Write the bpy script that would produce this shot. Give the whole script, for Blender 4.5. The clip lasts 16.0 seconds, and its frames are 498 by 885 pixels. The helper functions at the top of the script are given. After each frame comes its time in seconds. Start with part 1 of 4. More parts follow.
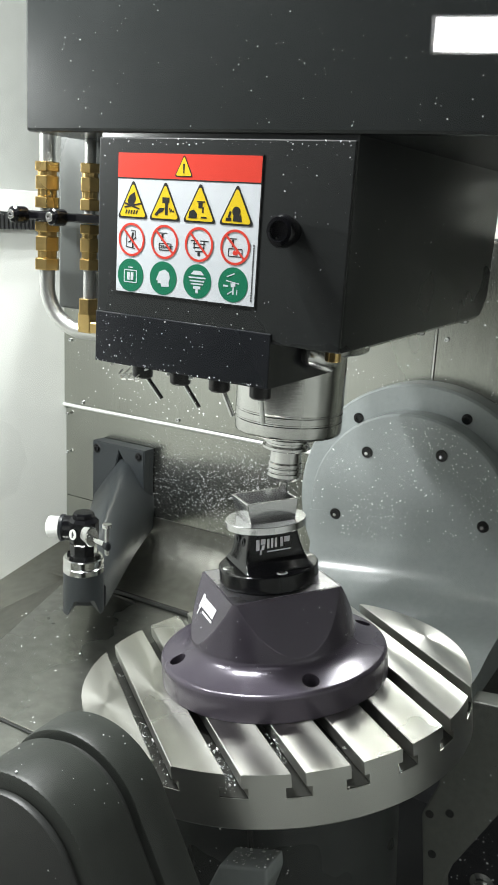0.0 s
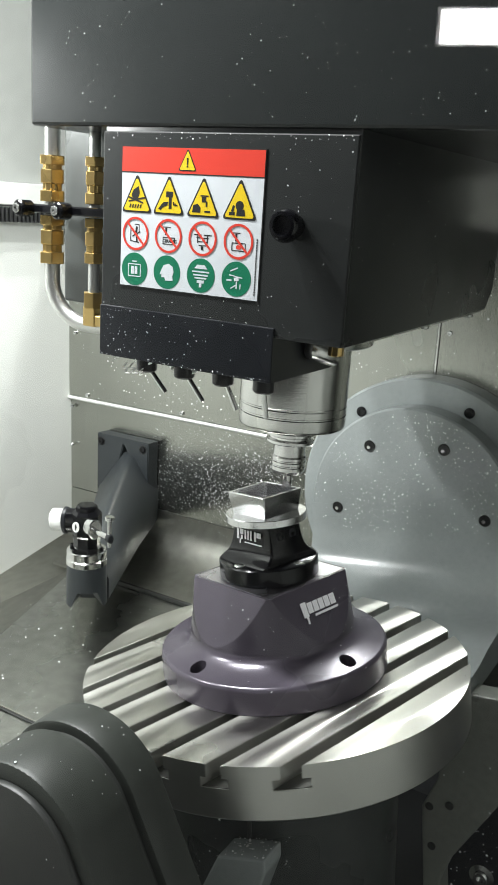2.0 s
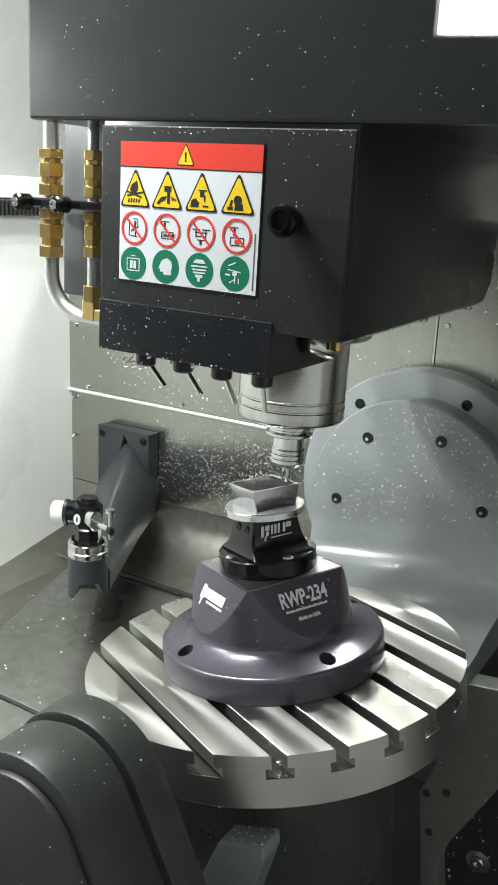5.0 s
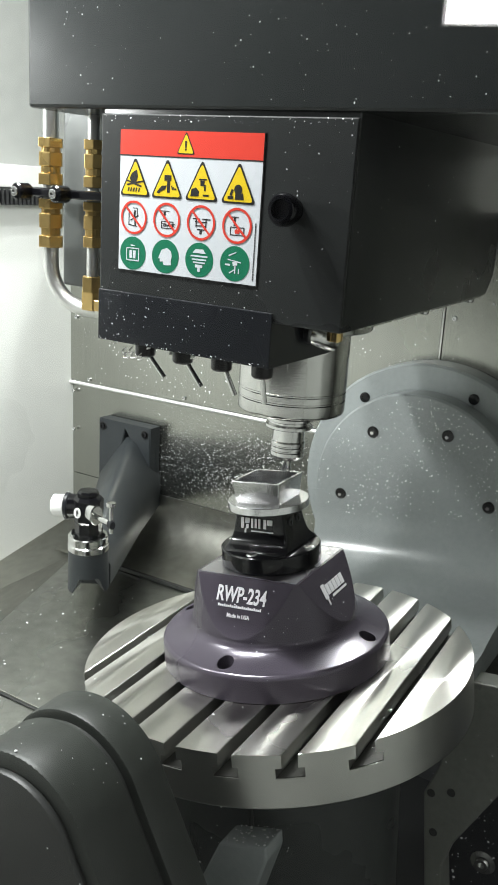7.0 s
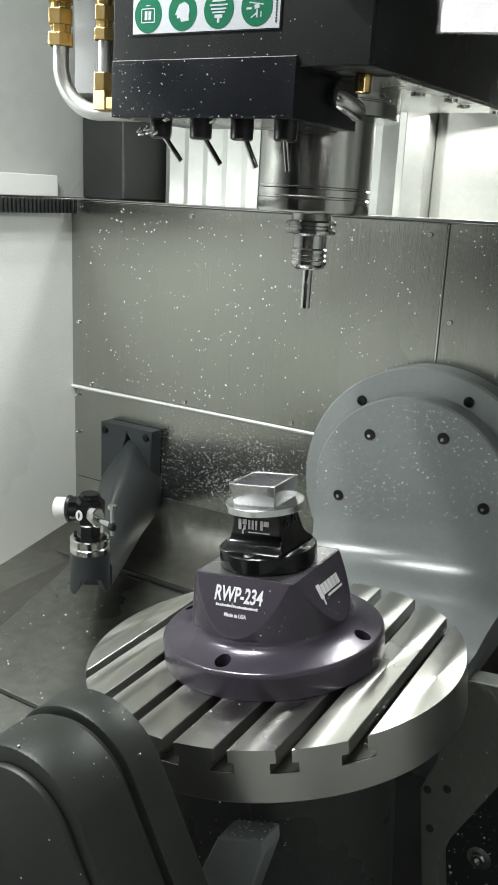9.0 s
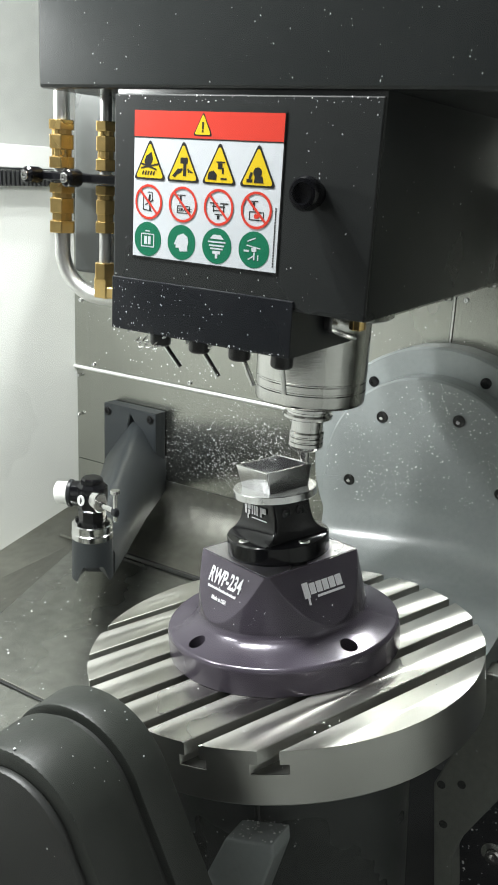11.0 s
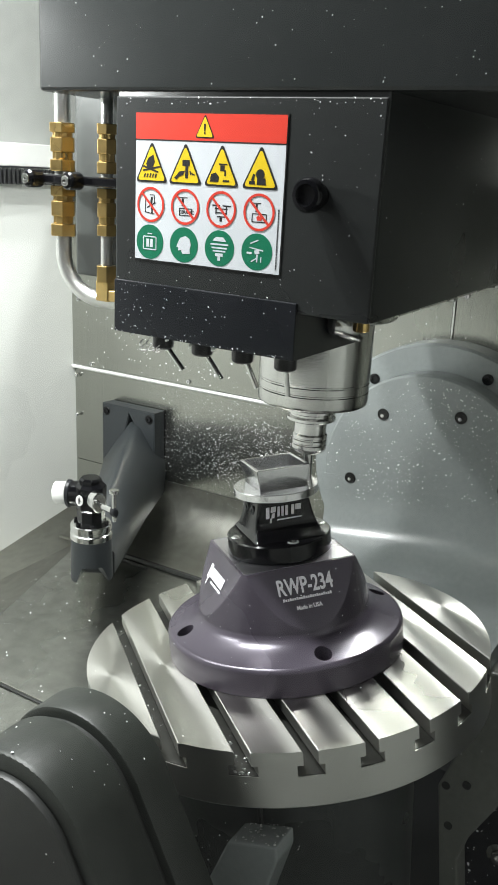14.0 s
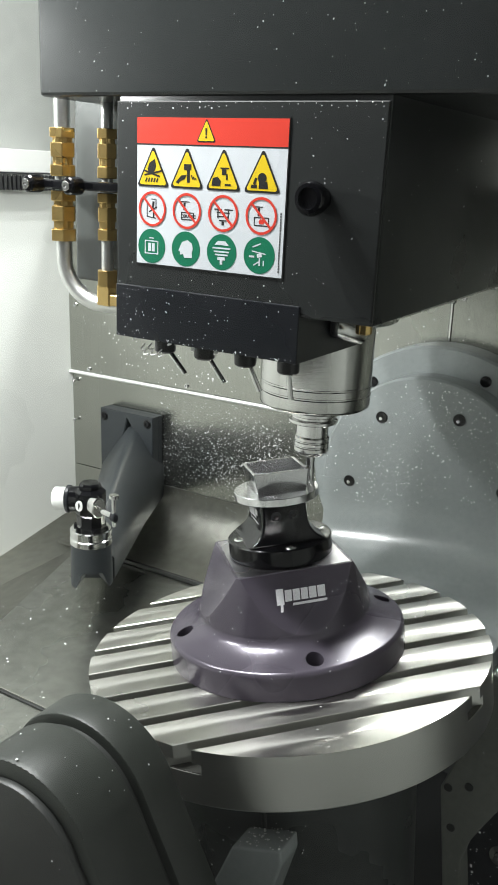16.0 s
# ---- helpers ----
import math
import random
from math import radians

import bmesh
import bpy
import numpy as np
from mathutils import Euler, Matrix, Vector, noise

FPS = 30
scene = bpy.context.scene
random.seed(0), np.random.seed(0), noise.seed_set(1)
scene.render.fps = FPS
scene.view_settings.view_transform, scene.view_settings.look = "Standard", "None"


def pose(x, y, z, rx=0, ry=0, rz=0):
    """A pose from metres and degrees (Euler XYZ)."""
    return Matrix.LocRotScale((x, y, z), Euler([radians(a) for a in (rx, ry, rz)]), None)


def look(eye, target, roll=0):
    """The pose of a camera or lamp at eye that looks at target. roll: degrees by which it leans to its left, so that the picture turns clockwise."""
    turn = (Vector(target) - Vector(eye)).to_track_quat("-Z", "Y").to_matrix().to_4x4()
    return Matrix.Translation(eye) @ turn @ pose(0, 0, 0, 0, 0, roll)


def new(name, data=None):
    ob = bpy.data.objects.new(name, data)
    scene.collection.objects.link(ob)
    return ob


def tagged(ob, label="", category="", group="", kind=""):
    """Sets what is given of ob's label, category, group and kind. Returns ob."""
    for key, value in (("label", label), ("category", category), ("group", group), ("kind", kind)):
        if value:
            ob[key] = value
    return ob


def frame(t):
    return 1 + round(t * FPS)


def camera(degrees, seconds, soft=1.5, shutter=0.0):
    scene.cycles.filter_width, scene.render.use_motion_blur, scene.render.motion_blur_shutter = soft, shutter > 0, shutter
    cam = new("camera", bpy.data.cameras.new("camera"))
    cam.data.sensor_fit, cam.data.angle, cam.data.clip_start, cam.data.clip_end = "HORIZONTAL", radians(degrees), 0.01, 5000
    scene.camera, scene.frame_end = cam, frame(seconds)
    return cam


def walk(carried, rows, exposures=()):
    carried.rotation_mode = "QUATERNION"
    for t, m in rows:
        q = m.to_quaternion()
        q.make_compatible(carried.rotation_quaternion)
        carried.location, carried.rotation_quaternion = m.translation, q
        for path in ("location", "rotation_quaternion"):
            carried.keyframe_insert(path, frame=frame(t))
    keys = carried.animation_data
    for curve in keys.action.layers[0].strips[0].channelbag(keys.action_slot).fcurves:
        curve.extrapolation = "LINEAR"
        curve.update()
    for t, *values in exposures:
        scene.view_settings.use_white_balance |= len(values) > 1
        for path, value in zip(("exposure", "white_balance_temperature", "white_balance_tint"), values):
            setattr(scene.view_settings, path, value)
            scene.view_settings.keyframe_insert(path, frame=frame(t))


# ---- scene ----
# ---- camera ----
cam = camera(32.07, 16.0, soft=1.2, shutter=0.4)
# seconds, eye x y z, heading, dip and lean in radians
PATH = [
    (0, 0.4949, -0.9470, 0.5886, 0.5294, 0.2510, 0.0515),
    (0.5, 0.4986, -0.9477, 0.5905, 0.5306, 0.2527, 0.0515),
    (1, 0.5000, -0.9443, 0.5894, 0.5339, 0.2547, 0.0526),
    (1.5, 0.5029, -0.9423, 0.5877, 0.5377, 0.2564, 0.0534),
    (2, 0.5053, -0.9448, 0.5932, 0.5389, 0.2611, 0.0519),
    (2.5, 0.5094, -0.9500, 0.5981, 0.5387, 0.2650, 0.0487),
    (3, 0.5156, -0.9542, 0.6034, 0.5400, 0.2693, 0.0469),
    (3.5, 0.5197, -0.9555, 0.6047, 0.5405, 0.2717, 0.0466),
    (4, 0.5149, -0.9537, 0.6033, 0.5387, 0.2734, 0.0480),
    (4.5, 0.5132, -0.9524, 0.6057, 0.5391, 0.2756, 0.0487),
    (5, 0.5130, -0.9522, 0.6053, 0.5394, 0.2757, 0.0489),
    (5.5, 0.5124, -0.9517, 0.6045, 0.5396, 0.2756, 0.0487),
    (6, 0.5114, -0.9507, 0.6028, 0.5399, 0.2757, 0.0489),
    (6.5, 0.5102, -0.9492, 0.6011, 0.5411, 0.2768, 0.0481),
    (7, 0.4996, -0.9357, 0.5937, 0.5408, 0.2798, 0.0537),
    (7.5, 0.4926, -0.9219, 0.5851, 0.5418, 0.2830, 0.0583),
    (8, 0.4991, -0.9282, 0.5913, 0.5422, 0.2848, 0.0555),
    (8.5, 0.5079, -0.9378, 0.5941, 0.5433, 0.2810, 0.0534),
    (9, 0.5194, -0.9515, 0.6020, 0.5454, 0.2772, 0.0485),
    (9.5, 0.5020, -0.9489, 0.6125, 0.5402, 0.2908, 0.0582),
    (10, 0.4969, -0.9375, 0.6060, 0.5434, 0.2941, 0.0553),
    (10.5, 0.4918, -0.9227, 0.5978, 0.5470, 0.2973, 0.0518),
    (11, 0.4865, -0.9079, 0.5900, 0.5500, 0.3000, 0.0488),
    (11.5, 0.4790, -0.8994, 0.5799, 0.5494, 0.2989, 0.0496),
    (12, 0.4755, -0.8944, 0.5746, 0.5498, 0.2989, 0.0494),
    (12.5, 0.4758, -0.8972, 0.5741, 0.5469, 0.2975, 0.0478),
    (13, 0.4761, -0.9011, 0.5791, 0.5440, 0.2982, 0.0427),
    (13.5, 0.4764, -0.9025, 0.5810, 0.5435, 0.2983, 0.0412),
    (14, 0.4791, -0.8975, 0.5808, 0.5492, 0.2983, 0.0424),
    (14.5, 0.4757, -0.8915, 0.5739, 0.5505, 0.2949, 0.0449),
    (15, 0.4739, -0.8931, 0.5722, 0.5488, 0.2926, 0.0450),
    (15.5, 0.4739, -0.8965, 0.5730, 0.5468, 0.2912, 0.0411),
    (16, 0.4749, -0.9012, 0.5827, 0.5443, 0.2948, 0.0351),
]


def eye_pose(x, y, z, yaw, dip, lean):
    way = Vector((-math.sin(yaw) * math.cos(dip), math.cos(yaw) * math.cos(dip), -math.sin(dip)))
    return look((x, y, z), Vector((x, y, z)) + way, math.degrees(lean))


walk(cam, [(t, eye_pose(*r)) for t, *r in PATH], [(0, 0.1), (8.1, 0.08), (8.5, -0.52), (9.2, -0.56), (11.0, 0.08), (16, 0.06)])

# ---- world and light ----
world = bpy.data.worlds.new("world")
scene.world = world
world.use_nodes = True
world.node_tree.nodes["Background"].inputs[0].default_value = (0.86, 0.93, 1.0, 1)
world.node_tree.nodes["Background"].inputs[1].default_value = 0.06


def area_lamp(name, m, sx, sy, watts, colour=(1, 1, 1)):
    data = bpy.data.lights.new(name, "AREA")
    data.shape, data.size, data.size_y, data.energy, data.color = "RECTANGLE", sx, sy, watts, colour
    ob = new(name, data)
    ob.matrix_basis = m
    return ob


# LED strips on the ledge behind the wall's top edge, an LED bar behind the head, a spot on the side wall, three spots
# above the door, an added front fill
area_lamp("work_light", look((-0.47, 0.605, 0.592), (-0.47, 0.76, 0.80)), 0.44, 0.03, 1.5, (0.95, 1.0, 0.97))
area_lamp("work_light", look((0.0, 0.605, 0.592), (0.0, 0.74, 0.80)), 0.26, 0.03, 0.12, (0.95, 1.0, 0.97))
area_lamp("work_light", look((-0.01, 0.655, 0.778), (0.10, 0.05, 0.0)), 0.26, 0.035, 11, (0.96, 1.0, 0.97))
area_lamp("work_light", look((-0.80, -0.48, 0.82), (0.0, 0.10, 0.15)), 0.06, 0.06, 7, (0.96, 1.0, 0.98))
for x in (-0.66, -0.49, -0.32):
    area_lamp("work_light", look((x, -0.35, 1.25), (-0.15, 0.10, 0.0)), 0.04, 0.04, 12, (0.96, 1.0, 0.98))
# Broad unseen fill lamp, added to lift the faces towards the viewer.
area_lamp("front_fill", look((0.10, -1.35, 1.70), (-0.35, 0.0, 0.05)), 1.0, 0.6, 4, (0.98, 0.99, 1.0))

# ---- materials ----
MATS = {}


def nodes_of(name):
    m = bpy.data.materials.new(name)
    m.use_nodes = True
    nt = m.node_tree
    return m, nt, nt.nodes["Principled BSDF"]


def paint(name, colour, rough=0.45, metal=0.0, grain=60.0, vary=0.25, bump=0.02, coat=0.0, stretch=(1, 1, 1), spec=0.5, aniso=0.0, rvary=0.15, big=3.0):
    """A surface with two scales of variation, fine relief and uneven gloss."""
    if name in MATS:
        return MATS[name]
    m, nt, b = nodes_of(name)
    L = nt.links.new
    co = nt.nodes.new("ShaderNodeTexCoord")
    mp = nt.nodes.new("ShaderNodeMapping")
    mp.inputs["Scale"].default_value = stretch
    L(co.outputs["Object"], mp.inputs["Vector"])
    n1 = nt.nodes.new("ShaderNodeTexNoise")
    n1.inputs["Scale"].default_value, n1.inputs["Detail"].default_value = grain, 6
    L(mp.outputs[0], n1.inputs["Vector"])
    n2 = nt.nodes.new("ShaderNodeTexNoise")
    n2.inputs["Scale"].default_value, n2.inputs["Detail"].default_value = big, 4
    L(co.outputs["Object"], n2.inputs["Vector"])
    add = nt.nodes.new("ShaderNodeMath")
    add.operation = "ADD"
    L(n1.outputs["Fac"], add.inputs[0])
    L(n2.outputs["Fac"], add.inputs[1])
    rng = nt.nodes.new("ShaderNodeMapRange")
    rng.inputs["From Min"].default_value, rng.inputs["From Max"].default_value = 0.6, 1.4
    L(add.outputs[0], rng.inputs["Value"])
    mix = nt.nodes.new("ShaderNodeMix")
    mix.data_type = "RGBA"
    lo = [c * (1 - vary) for c in colour]
    hi = [min(1, c * (1 + vary)) for c in colour]
    mix.inputs["A"].default_value, mix.inputs["B"].default_value = (*lo, 1), (*hi, 1)
    L(rng.outputs[0], mix.inputs["Factor"])
    L(mix.outputs["Result"], b.inputs["Base Color"])
    rr = nt.nodes.new("ShaderNodeMapRange")
    rr.inputs["From Min"].default_value, rr.inputs["From Max"].default_value = 0.3, 0.7
    rr.inputs["To Min"].default_value, rr.inputs["To Max"].default_value = max(0.03, rough - rvary), min(1, rough + rvary)
    L(n2.outputs["Fac"], rr.inputs["Value"])
    L(rr.outputs[0], b.inputs["Roughness"])
    b.inputs["Metallic"].default_value = metal
    b.inputs["Coat Weight"].default_value = coat
    b.inputs["Coat Roughness"].default_value = 0.12
    b.inputs["Specular IOR Level"].default_value = spec
    b.inputs["Anisotropic"].default_value = aniso
    if bump:
        bp = nt.nodes.new("ShaderNodeBump")
        bp.inputs["Strength"].default_value, bp.inputs["Distance"].default_value = bump * 10, 0.001
        L(n1.outputs["Fac"], bp.inputs["Height"])
        L(bp.outputs[0], b.inputs["Normal"])
    MATS[name] = m
    return m


def turned_grain(m, amount, quarter=0.0):
    """Makes a metal's gloss follow circles about its z."""
    nt = m.node_tree
    tan = nt.nodes.new("ShaderNodeTangent")
    tan.direction_type, tan.axis = "RADIAL", "Z"
    bsdf = nt.nodes["Principled BSDF"]
    nt.links.new(tan.outputs[0], bsdf.inputs["Tangent"])
    bsdf.inputs["Anisotropic"].default_value, bsdf.inputs["Anisotropic Rotation"].default_value = amount, quarter
    return m


def flat(name, colour, rough=0.4, metal=0.0):
    if name not in MATS:
        m, nt, b = nodes_of(name)
        b.inputs["Base Color"].default_value = (*colour, 1)
        b.inputs["Roughness"].default_value, b.inputs["Metallic"].default_value = rough, metal
        MATS[name] = m
    return MATS[name]


def glow(name, colour, strength):
    m, nt, b = nodes_of(name)
    b.inputs["Base Color"].default_value = (0.8, 0.8, 0.8, 1)
    b.inputs["Emission Color"].default_value = (*colour, 1)
    b.inputs["Emission Strength"].default_value = strength
    return m


STEEL_WALL = paint("brushed_sheet_steel", (0.41, 0.415, 0.38), 0.23, 1.0, 90, 0.16, 0.022, stretch=(14, 1, 0.06), rvary=0.06, big=1.6)
STEEL_FLOOR = paint("oily_sheet_steel", (0.34, 0.345, 0.32), 0.30, 1.0, 40, 0.25, 0.03, rvary=0.12)
STEEL_SLOPE = paint("stained_sheet_steel", (0.40, 0.40, 0.36), 0.42, 1.0, 50, 0.2, 0.03, rvary=0.08)
WHITE_WALL = paint("light_grey_paint", (0.81, 0.82, 0.79), 0.30, 0.0, 30, 0.05, 0.01)
BELLOWS = paint("grey_bellows_sheet", (0.36, 0.37, 0.35), 0.4, 0.3, 60, 0.12, 0.01)
# Wall paint darkened in colour, where less light should show.
UPPER_WALL = paint("dimmed_wall_paint", (0.40, 0.41, 0.39), 0.34, 0.0, 30, 0.10, 0.01)
CHEEK = paint("satin_sheet_steel", (0.30, 0.30, 0.28), 0.42, 0.85, 90, 0.1, 0.01)
PIPE = paint("satin_pipe_steel", (0.72, 0.72, 0.70), 0.3, 1.0, 90, 0.1, 0.01)
SHOP = paint("workshop_grey", (0.22, 0.22, 0.215), 0.6, 0.0, 12, 0.3, 0.0)
HEAD_GREY = paint("dark_grey_paint", (0.017, 0.0185, 0.0185), 0.30, 0.0, 420, 0.10, 0.004, rvary=0.06)
COVER_GREY = paint("dark_cover_paint", (0.018, 0.020, 0.020), 0.22, 0.0, 320, 0.10, 0.003, rvary=0.05)
CRADLE_GREY = paint("slate_grey_paint", (0.275, 0.296, 0.297), 0.20, 0.0, 120, 0.10, 0.01, rvary=0.06)
ARM_GREY = paint("casting_grey_paint", (0.024, 0.027, 0.0235), 0.46, 0.0, 150, 0.16, 0.015, rvary=0.08, spec=0.35)
DRUM_GREY = paint("dark_housing_paint", (0.045, 0.049, 0.047), 0.30, 0.0, 120, 0.2, 0.01)
SETTER_GREY = paint("blue_grey_casting", (0.024, 0.028, 0.031), 0.40, 0.0, 220, 0.15, 0.02)
BLACK_BLOCK = paint("black_anodised", (0.005, 0.006, 0.009), 0.38, 0.0, 200, 0.25, 0.02)
BLACK_GLOSS = paint("black_hardcoat", (0.004, 0.004, 0.005), 0.13, 0.0, 90, 0.3, 0.004, rvary=0.05, spec=0.38)
PURPLE = paint("purple_anodised", (0.072, 0.062, 0.081), 0.25, 0.35, 160, 0.10, 0.015, rvary=0.08)
TABLE_STEEL = paint("ground_table_steel", (0.68, 0.67, 0.63), 0.29, 1.0, 30, 0.10, 0.006, stretch=(1, 14, 1), rvary=0.04)
TURNED = paint("turned_steel", (0.58, 0.58, 0.56), 0.17, 1.0, 60, 0.08, 0.004, stretch=(1, 1, 12), rvary=0.05)
RIM_STEEL = paint("turned_rim_steel", (0.56, 0.56, 0.53), 0.36, 1.0, 60, 0.08, 0.004, stretch=(1, 1, 12), rvary=0.05)
CHROME = paint("polished_steel", (0.66, 0.66, 0.65), 0.14, 1.0, 80, 0.08, 0.01, rvary=0.05)
ALU = paint("milled_aluminium", (0.76, 0.76, 0.77), 0.19, 1.0, 120, 0.06, 0.02, rvary=0.08)
BRASS = paint("brass", (0.66, 0.47, 0.19), 0.24, 1.0, 120, 0.15, 0.02)
# Near-black for dark parts, and for flat holes whose shade is put into colour.
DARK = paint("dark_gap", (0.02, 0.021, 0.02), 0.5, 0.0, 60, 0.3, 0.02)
RUBBER = paint("black_rubber", (0.012, 0.012, 0.013), 0.45, 0.0, 120, 0.3, 0.03)
# Pale metal: holds the highlight of the sheet edge, and colours bright chips.
LIP = paint("edge_highlight_and_chip_metal", (0.85, 0.85, 0.83), 0.45, 0.6, 200, 0.1, 0.01)
# Black that puts the depth shade of holes into flat discs.
HOLE = flat("bolt_hole_black", (0.004, 0.004, 0.004), 0.35)
CUP_ALU = paint("bright_milled_aluminium", (0.76, 0.76, 0.77), 0.20, 1.0, 160, 0.08, 0.02, rvary=0.06)
WHITE_PLASTIC = paint("white_plastic", (0.75, 0.75, 0.73), 0.35, 0.0, 80, 0.05, 0.01)
STICKER = paint("white_label", (0.52, 0.54, 0.57), 0.30, 0.0, 20, 0.03, 0.0)
RED = flat("label_red", (0.55, 0.040, 0.024), 0.32)
YELLOW = flat("label_yellow", (0.62, 0.44, 0.012), 0.32)
GREEN = flat("label_green", (0.004, 0.13, 0.066), 0.32)
INK = flat("label_black", (0.012, 0.012, 0.012), 0.35)
ENGRAVED = flat("engraved_white", (0.74, 0.73, 0.76), 0.5)

turned_grain(TABLE_STEEL, 0.75)

# ---- mesh helpers ----


def part(name, bm, material, parent=None, label="", smooth=None):
    """Links a bmesh as one mesh object under a thing or a part."""
    me = bpy.data.meshes.new(name)
    bmesh.ops.recalc_face_normals(bm, faces=bm.faces)
    bm.to_mesh(me)
    bm.free()
    if smooth is not None:
        me.polygons.foreach_set("use_smooth", [True] * len(me.polygons))
        me.set_sharp_from_angle(angle=radians(smooth))
    me.materials.append(material)
    ob = new(name, me)
    ob.parent = parent
    if label:
        ob["label"] = label
    return ob


def thing(name, label, category, m=None, group="", kind=""):
    ob = new(name)
    ob.empty_display_size = 0.05
    if m is not None:
        ob.matrix_basis = m
    return tagged(ob, label, category, group, kind)


def box(x0, y0, z0, x1, y1, z1, bevel=0.0, seg=2, bm=None, m=None):
    out = bm or bmesh.new()
    r = bmesh.ops.create_cube(out, size=1, matrix=Matrix.LocRotScale(((x0 + x1) / 2, (y0 + y1) / 2, (z0 + z1) / 2), None, (abs(x1 - x0), abs(y1 - y0), abs(z1 - z0))))
    vs = r["verts"]
    if m is not None:
        bmesh.ops.transform(out, matrix=m, verts=vs)
    if bevel:
        es = list({e for v in vs for e in v.link_edges})
        bmesh.ops.bevel(out, geom=es, offset=bevel, segments=seg, affect="EDGES", profile=0.5)
    return out


def lathe(profile, n=48, bm=None, m=None, arc=None):
    """A body turned about z from (radius, height) pairs, bottom to top or round."""
    out = bm or bmesh.new()
    rings = []
    for r, z in profile:
        if r < 1e-6:
            rings.append([out.verts.new((0, 0, z))])
        else:
            rings.append([out.verts.new((r * math.cos(2 * math.pi * i / n), r * math.sin(2 * math.pi * i / n), z)) for i in range(n)])
    for a, b in zip(rings, rings[1:]):
        for i in range(n):
            j = (i + 1) % n
            if len(a) == 1 and len(b) == 1:
                continue
            if len(a) == 1:
                out.faces.new((a[0], b[i], b[j]))
            elif len(b) == 1:
                out.faces.new((a[i], a[j], b[0]))
            else:
                out.faces.new((a[i], a[j], b[j], b[i]))
    if m is not None:
        bmesh.ops.transform(out, matrix=m, verts=[v for ring in rings for v in ring])
    return out


def rod(p, q, r, n=20, bm=None, r2=None, bevel=0.0):
    p, q = Vector(p), Vector(q)
    h = (q - p).length
    m = Matrix.Translation(p) @ (q - p).to_track_quat("Z", "Y").to_matrix().to_4x4()
    r2 = r if r2 is None else r2
    b = bevel
    prof = [(0, 0), (r - b, 0), (r, b), (r2, h - b), (r2 - b, h), (0, h)] if b else [(0, 0), (r, 0), (r2, h), (0, h)]
    return lathe(prof, n, bm, m)


def prism(points, z0, z1, bm=None, m=None, bevel=0.0):
    """A flat outline (x, y) drawn out from z0 to z1."""
    out = bm or bmesh.new()
    lo = [out.verts.new((x, y, z0)) for x, y in points]
    hi = [out.verts.new((x, y, z1)) for x, y in points]
    out.faces.new(lo[::-1])
    out.faces.new(hi)
    n = len(points)
    for i in range(n):
        out.faces.new((lo[i], lo[(i + 1) % n], hi[(i + 1) % n], hi[i]))
    vs = lo + hi
    if m is not None:
        bmesh.ops.transform(out, matrix=m, verts=vs)
    if bevel:
        bmesh.ops.bevel(out, geom=list({e for v in vs for e in v.link_edges}), offset=bevel, segments=2, affect="EDGES", profile=0.5)
    return out


def tube(points, r, n=14, bm=None):
    """A pipe of radius r along points."""
    out = bm or bmesh.new()
    pts = [Vector(p) for p in points]
    rings = []
    up = Vector((0.3, 0.9, 0.1)).normalized()
    for i, p in enumerate(pts):
        d = (pts[min(i + 1, len(pts) - 1)] - pts[max(i - 1, 0)]).normalized()
        a = d.cross(up).normalized()
        b = d.cross(a)
        rings.append([out.verts.new(p + r * (math.cos(2 * math.pi * k / n) * a + math.sin(2 * math.pi * k / n) * b)) for k in range(n)])
    for a, b in zip(rings, rings[1:]):
        for k in range(n):
            out.faces.new((a[k], a[(k + 1) % n], b[(k + 1) % n], b[k]))
    out.faces.new(rings[0][::-1])
    out.faces.new(rings[-1])
    return out


def arc(cx, cy, r, a0, a1, n):
    return [(cx + r * math.cos(radians(a0 + (a1 - a0) * i / n)), cy + r * math.sin(radians(a0 + (a1 - a0) * i / n))) for i in range(n + 1)]


STAND = Matrix.Rotation(math.pi / 2, 4, "X")  # turns the x-y plane up into x-z, z to -y
TILT = -7.6  # the cradle's swing about y, degrees
AXIS_X, AXIS_Z = 0.0145, 0.0858


def swing():
    return pose(0, 0, 0, 0, TILT, 0)


def screw(r, h, m, parent, name="screw", material=None):
    """A socket-head screw, its axis along its z."""
    bm = lathe([(r * 0.5, h * 0.35), (r * 0.5, h), (r * 0.9, h), (r, h * 0.85), (r, 0), (0, 0)], 18)
    lathe([(0, h * 0.36), (r * 0.5, h * 0.35)], 18, bm)
    bmesh.ops.transform(bm, matrix=m, verts=bm.verts)
    return part(name, bm, material or BLACK_GLOSS, parent, smooth=35)


# ---- enclosure ----
WY, WX = 0.562, -0.90
COVE_TOP, COVE_END, COVE_FOOT = -0.080, -0.215, 0.402


def cove_y(z):
    """The depth of the back wall's lower sheet, which bends forward into the floor."""
    if z > COVE_TOP:
        return WY + 0.006
    return COVE_FOOT + (WY + 0.006 - COVE_FOOT) * math.sqrt(max(0.0, 1 - ((COVE_TOP - z) / (COVE_TOP + 0.198)) ** 2))


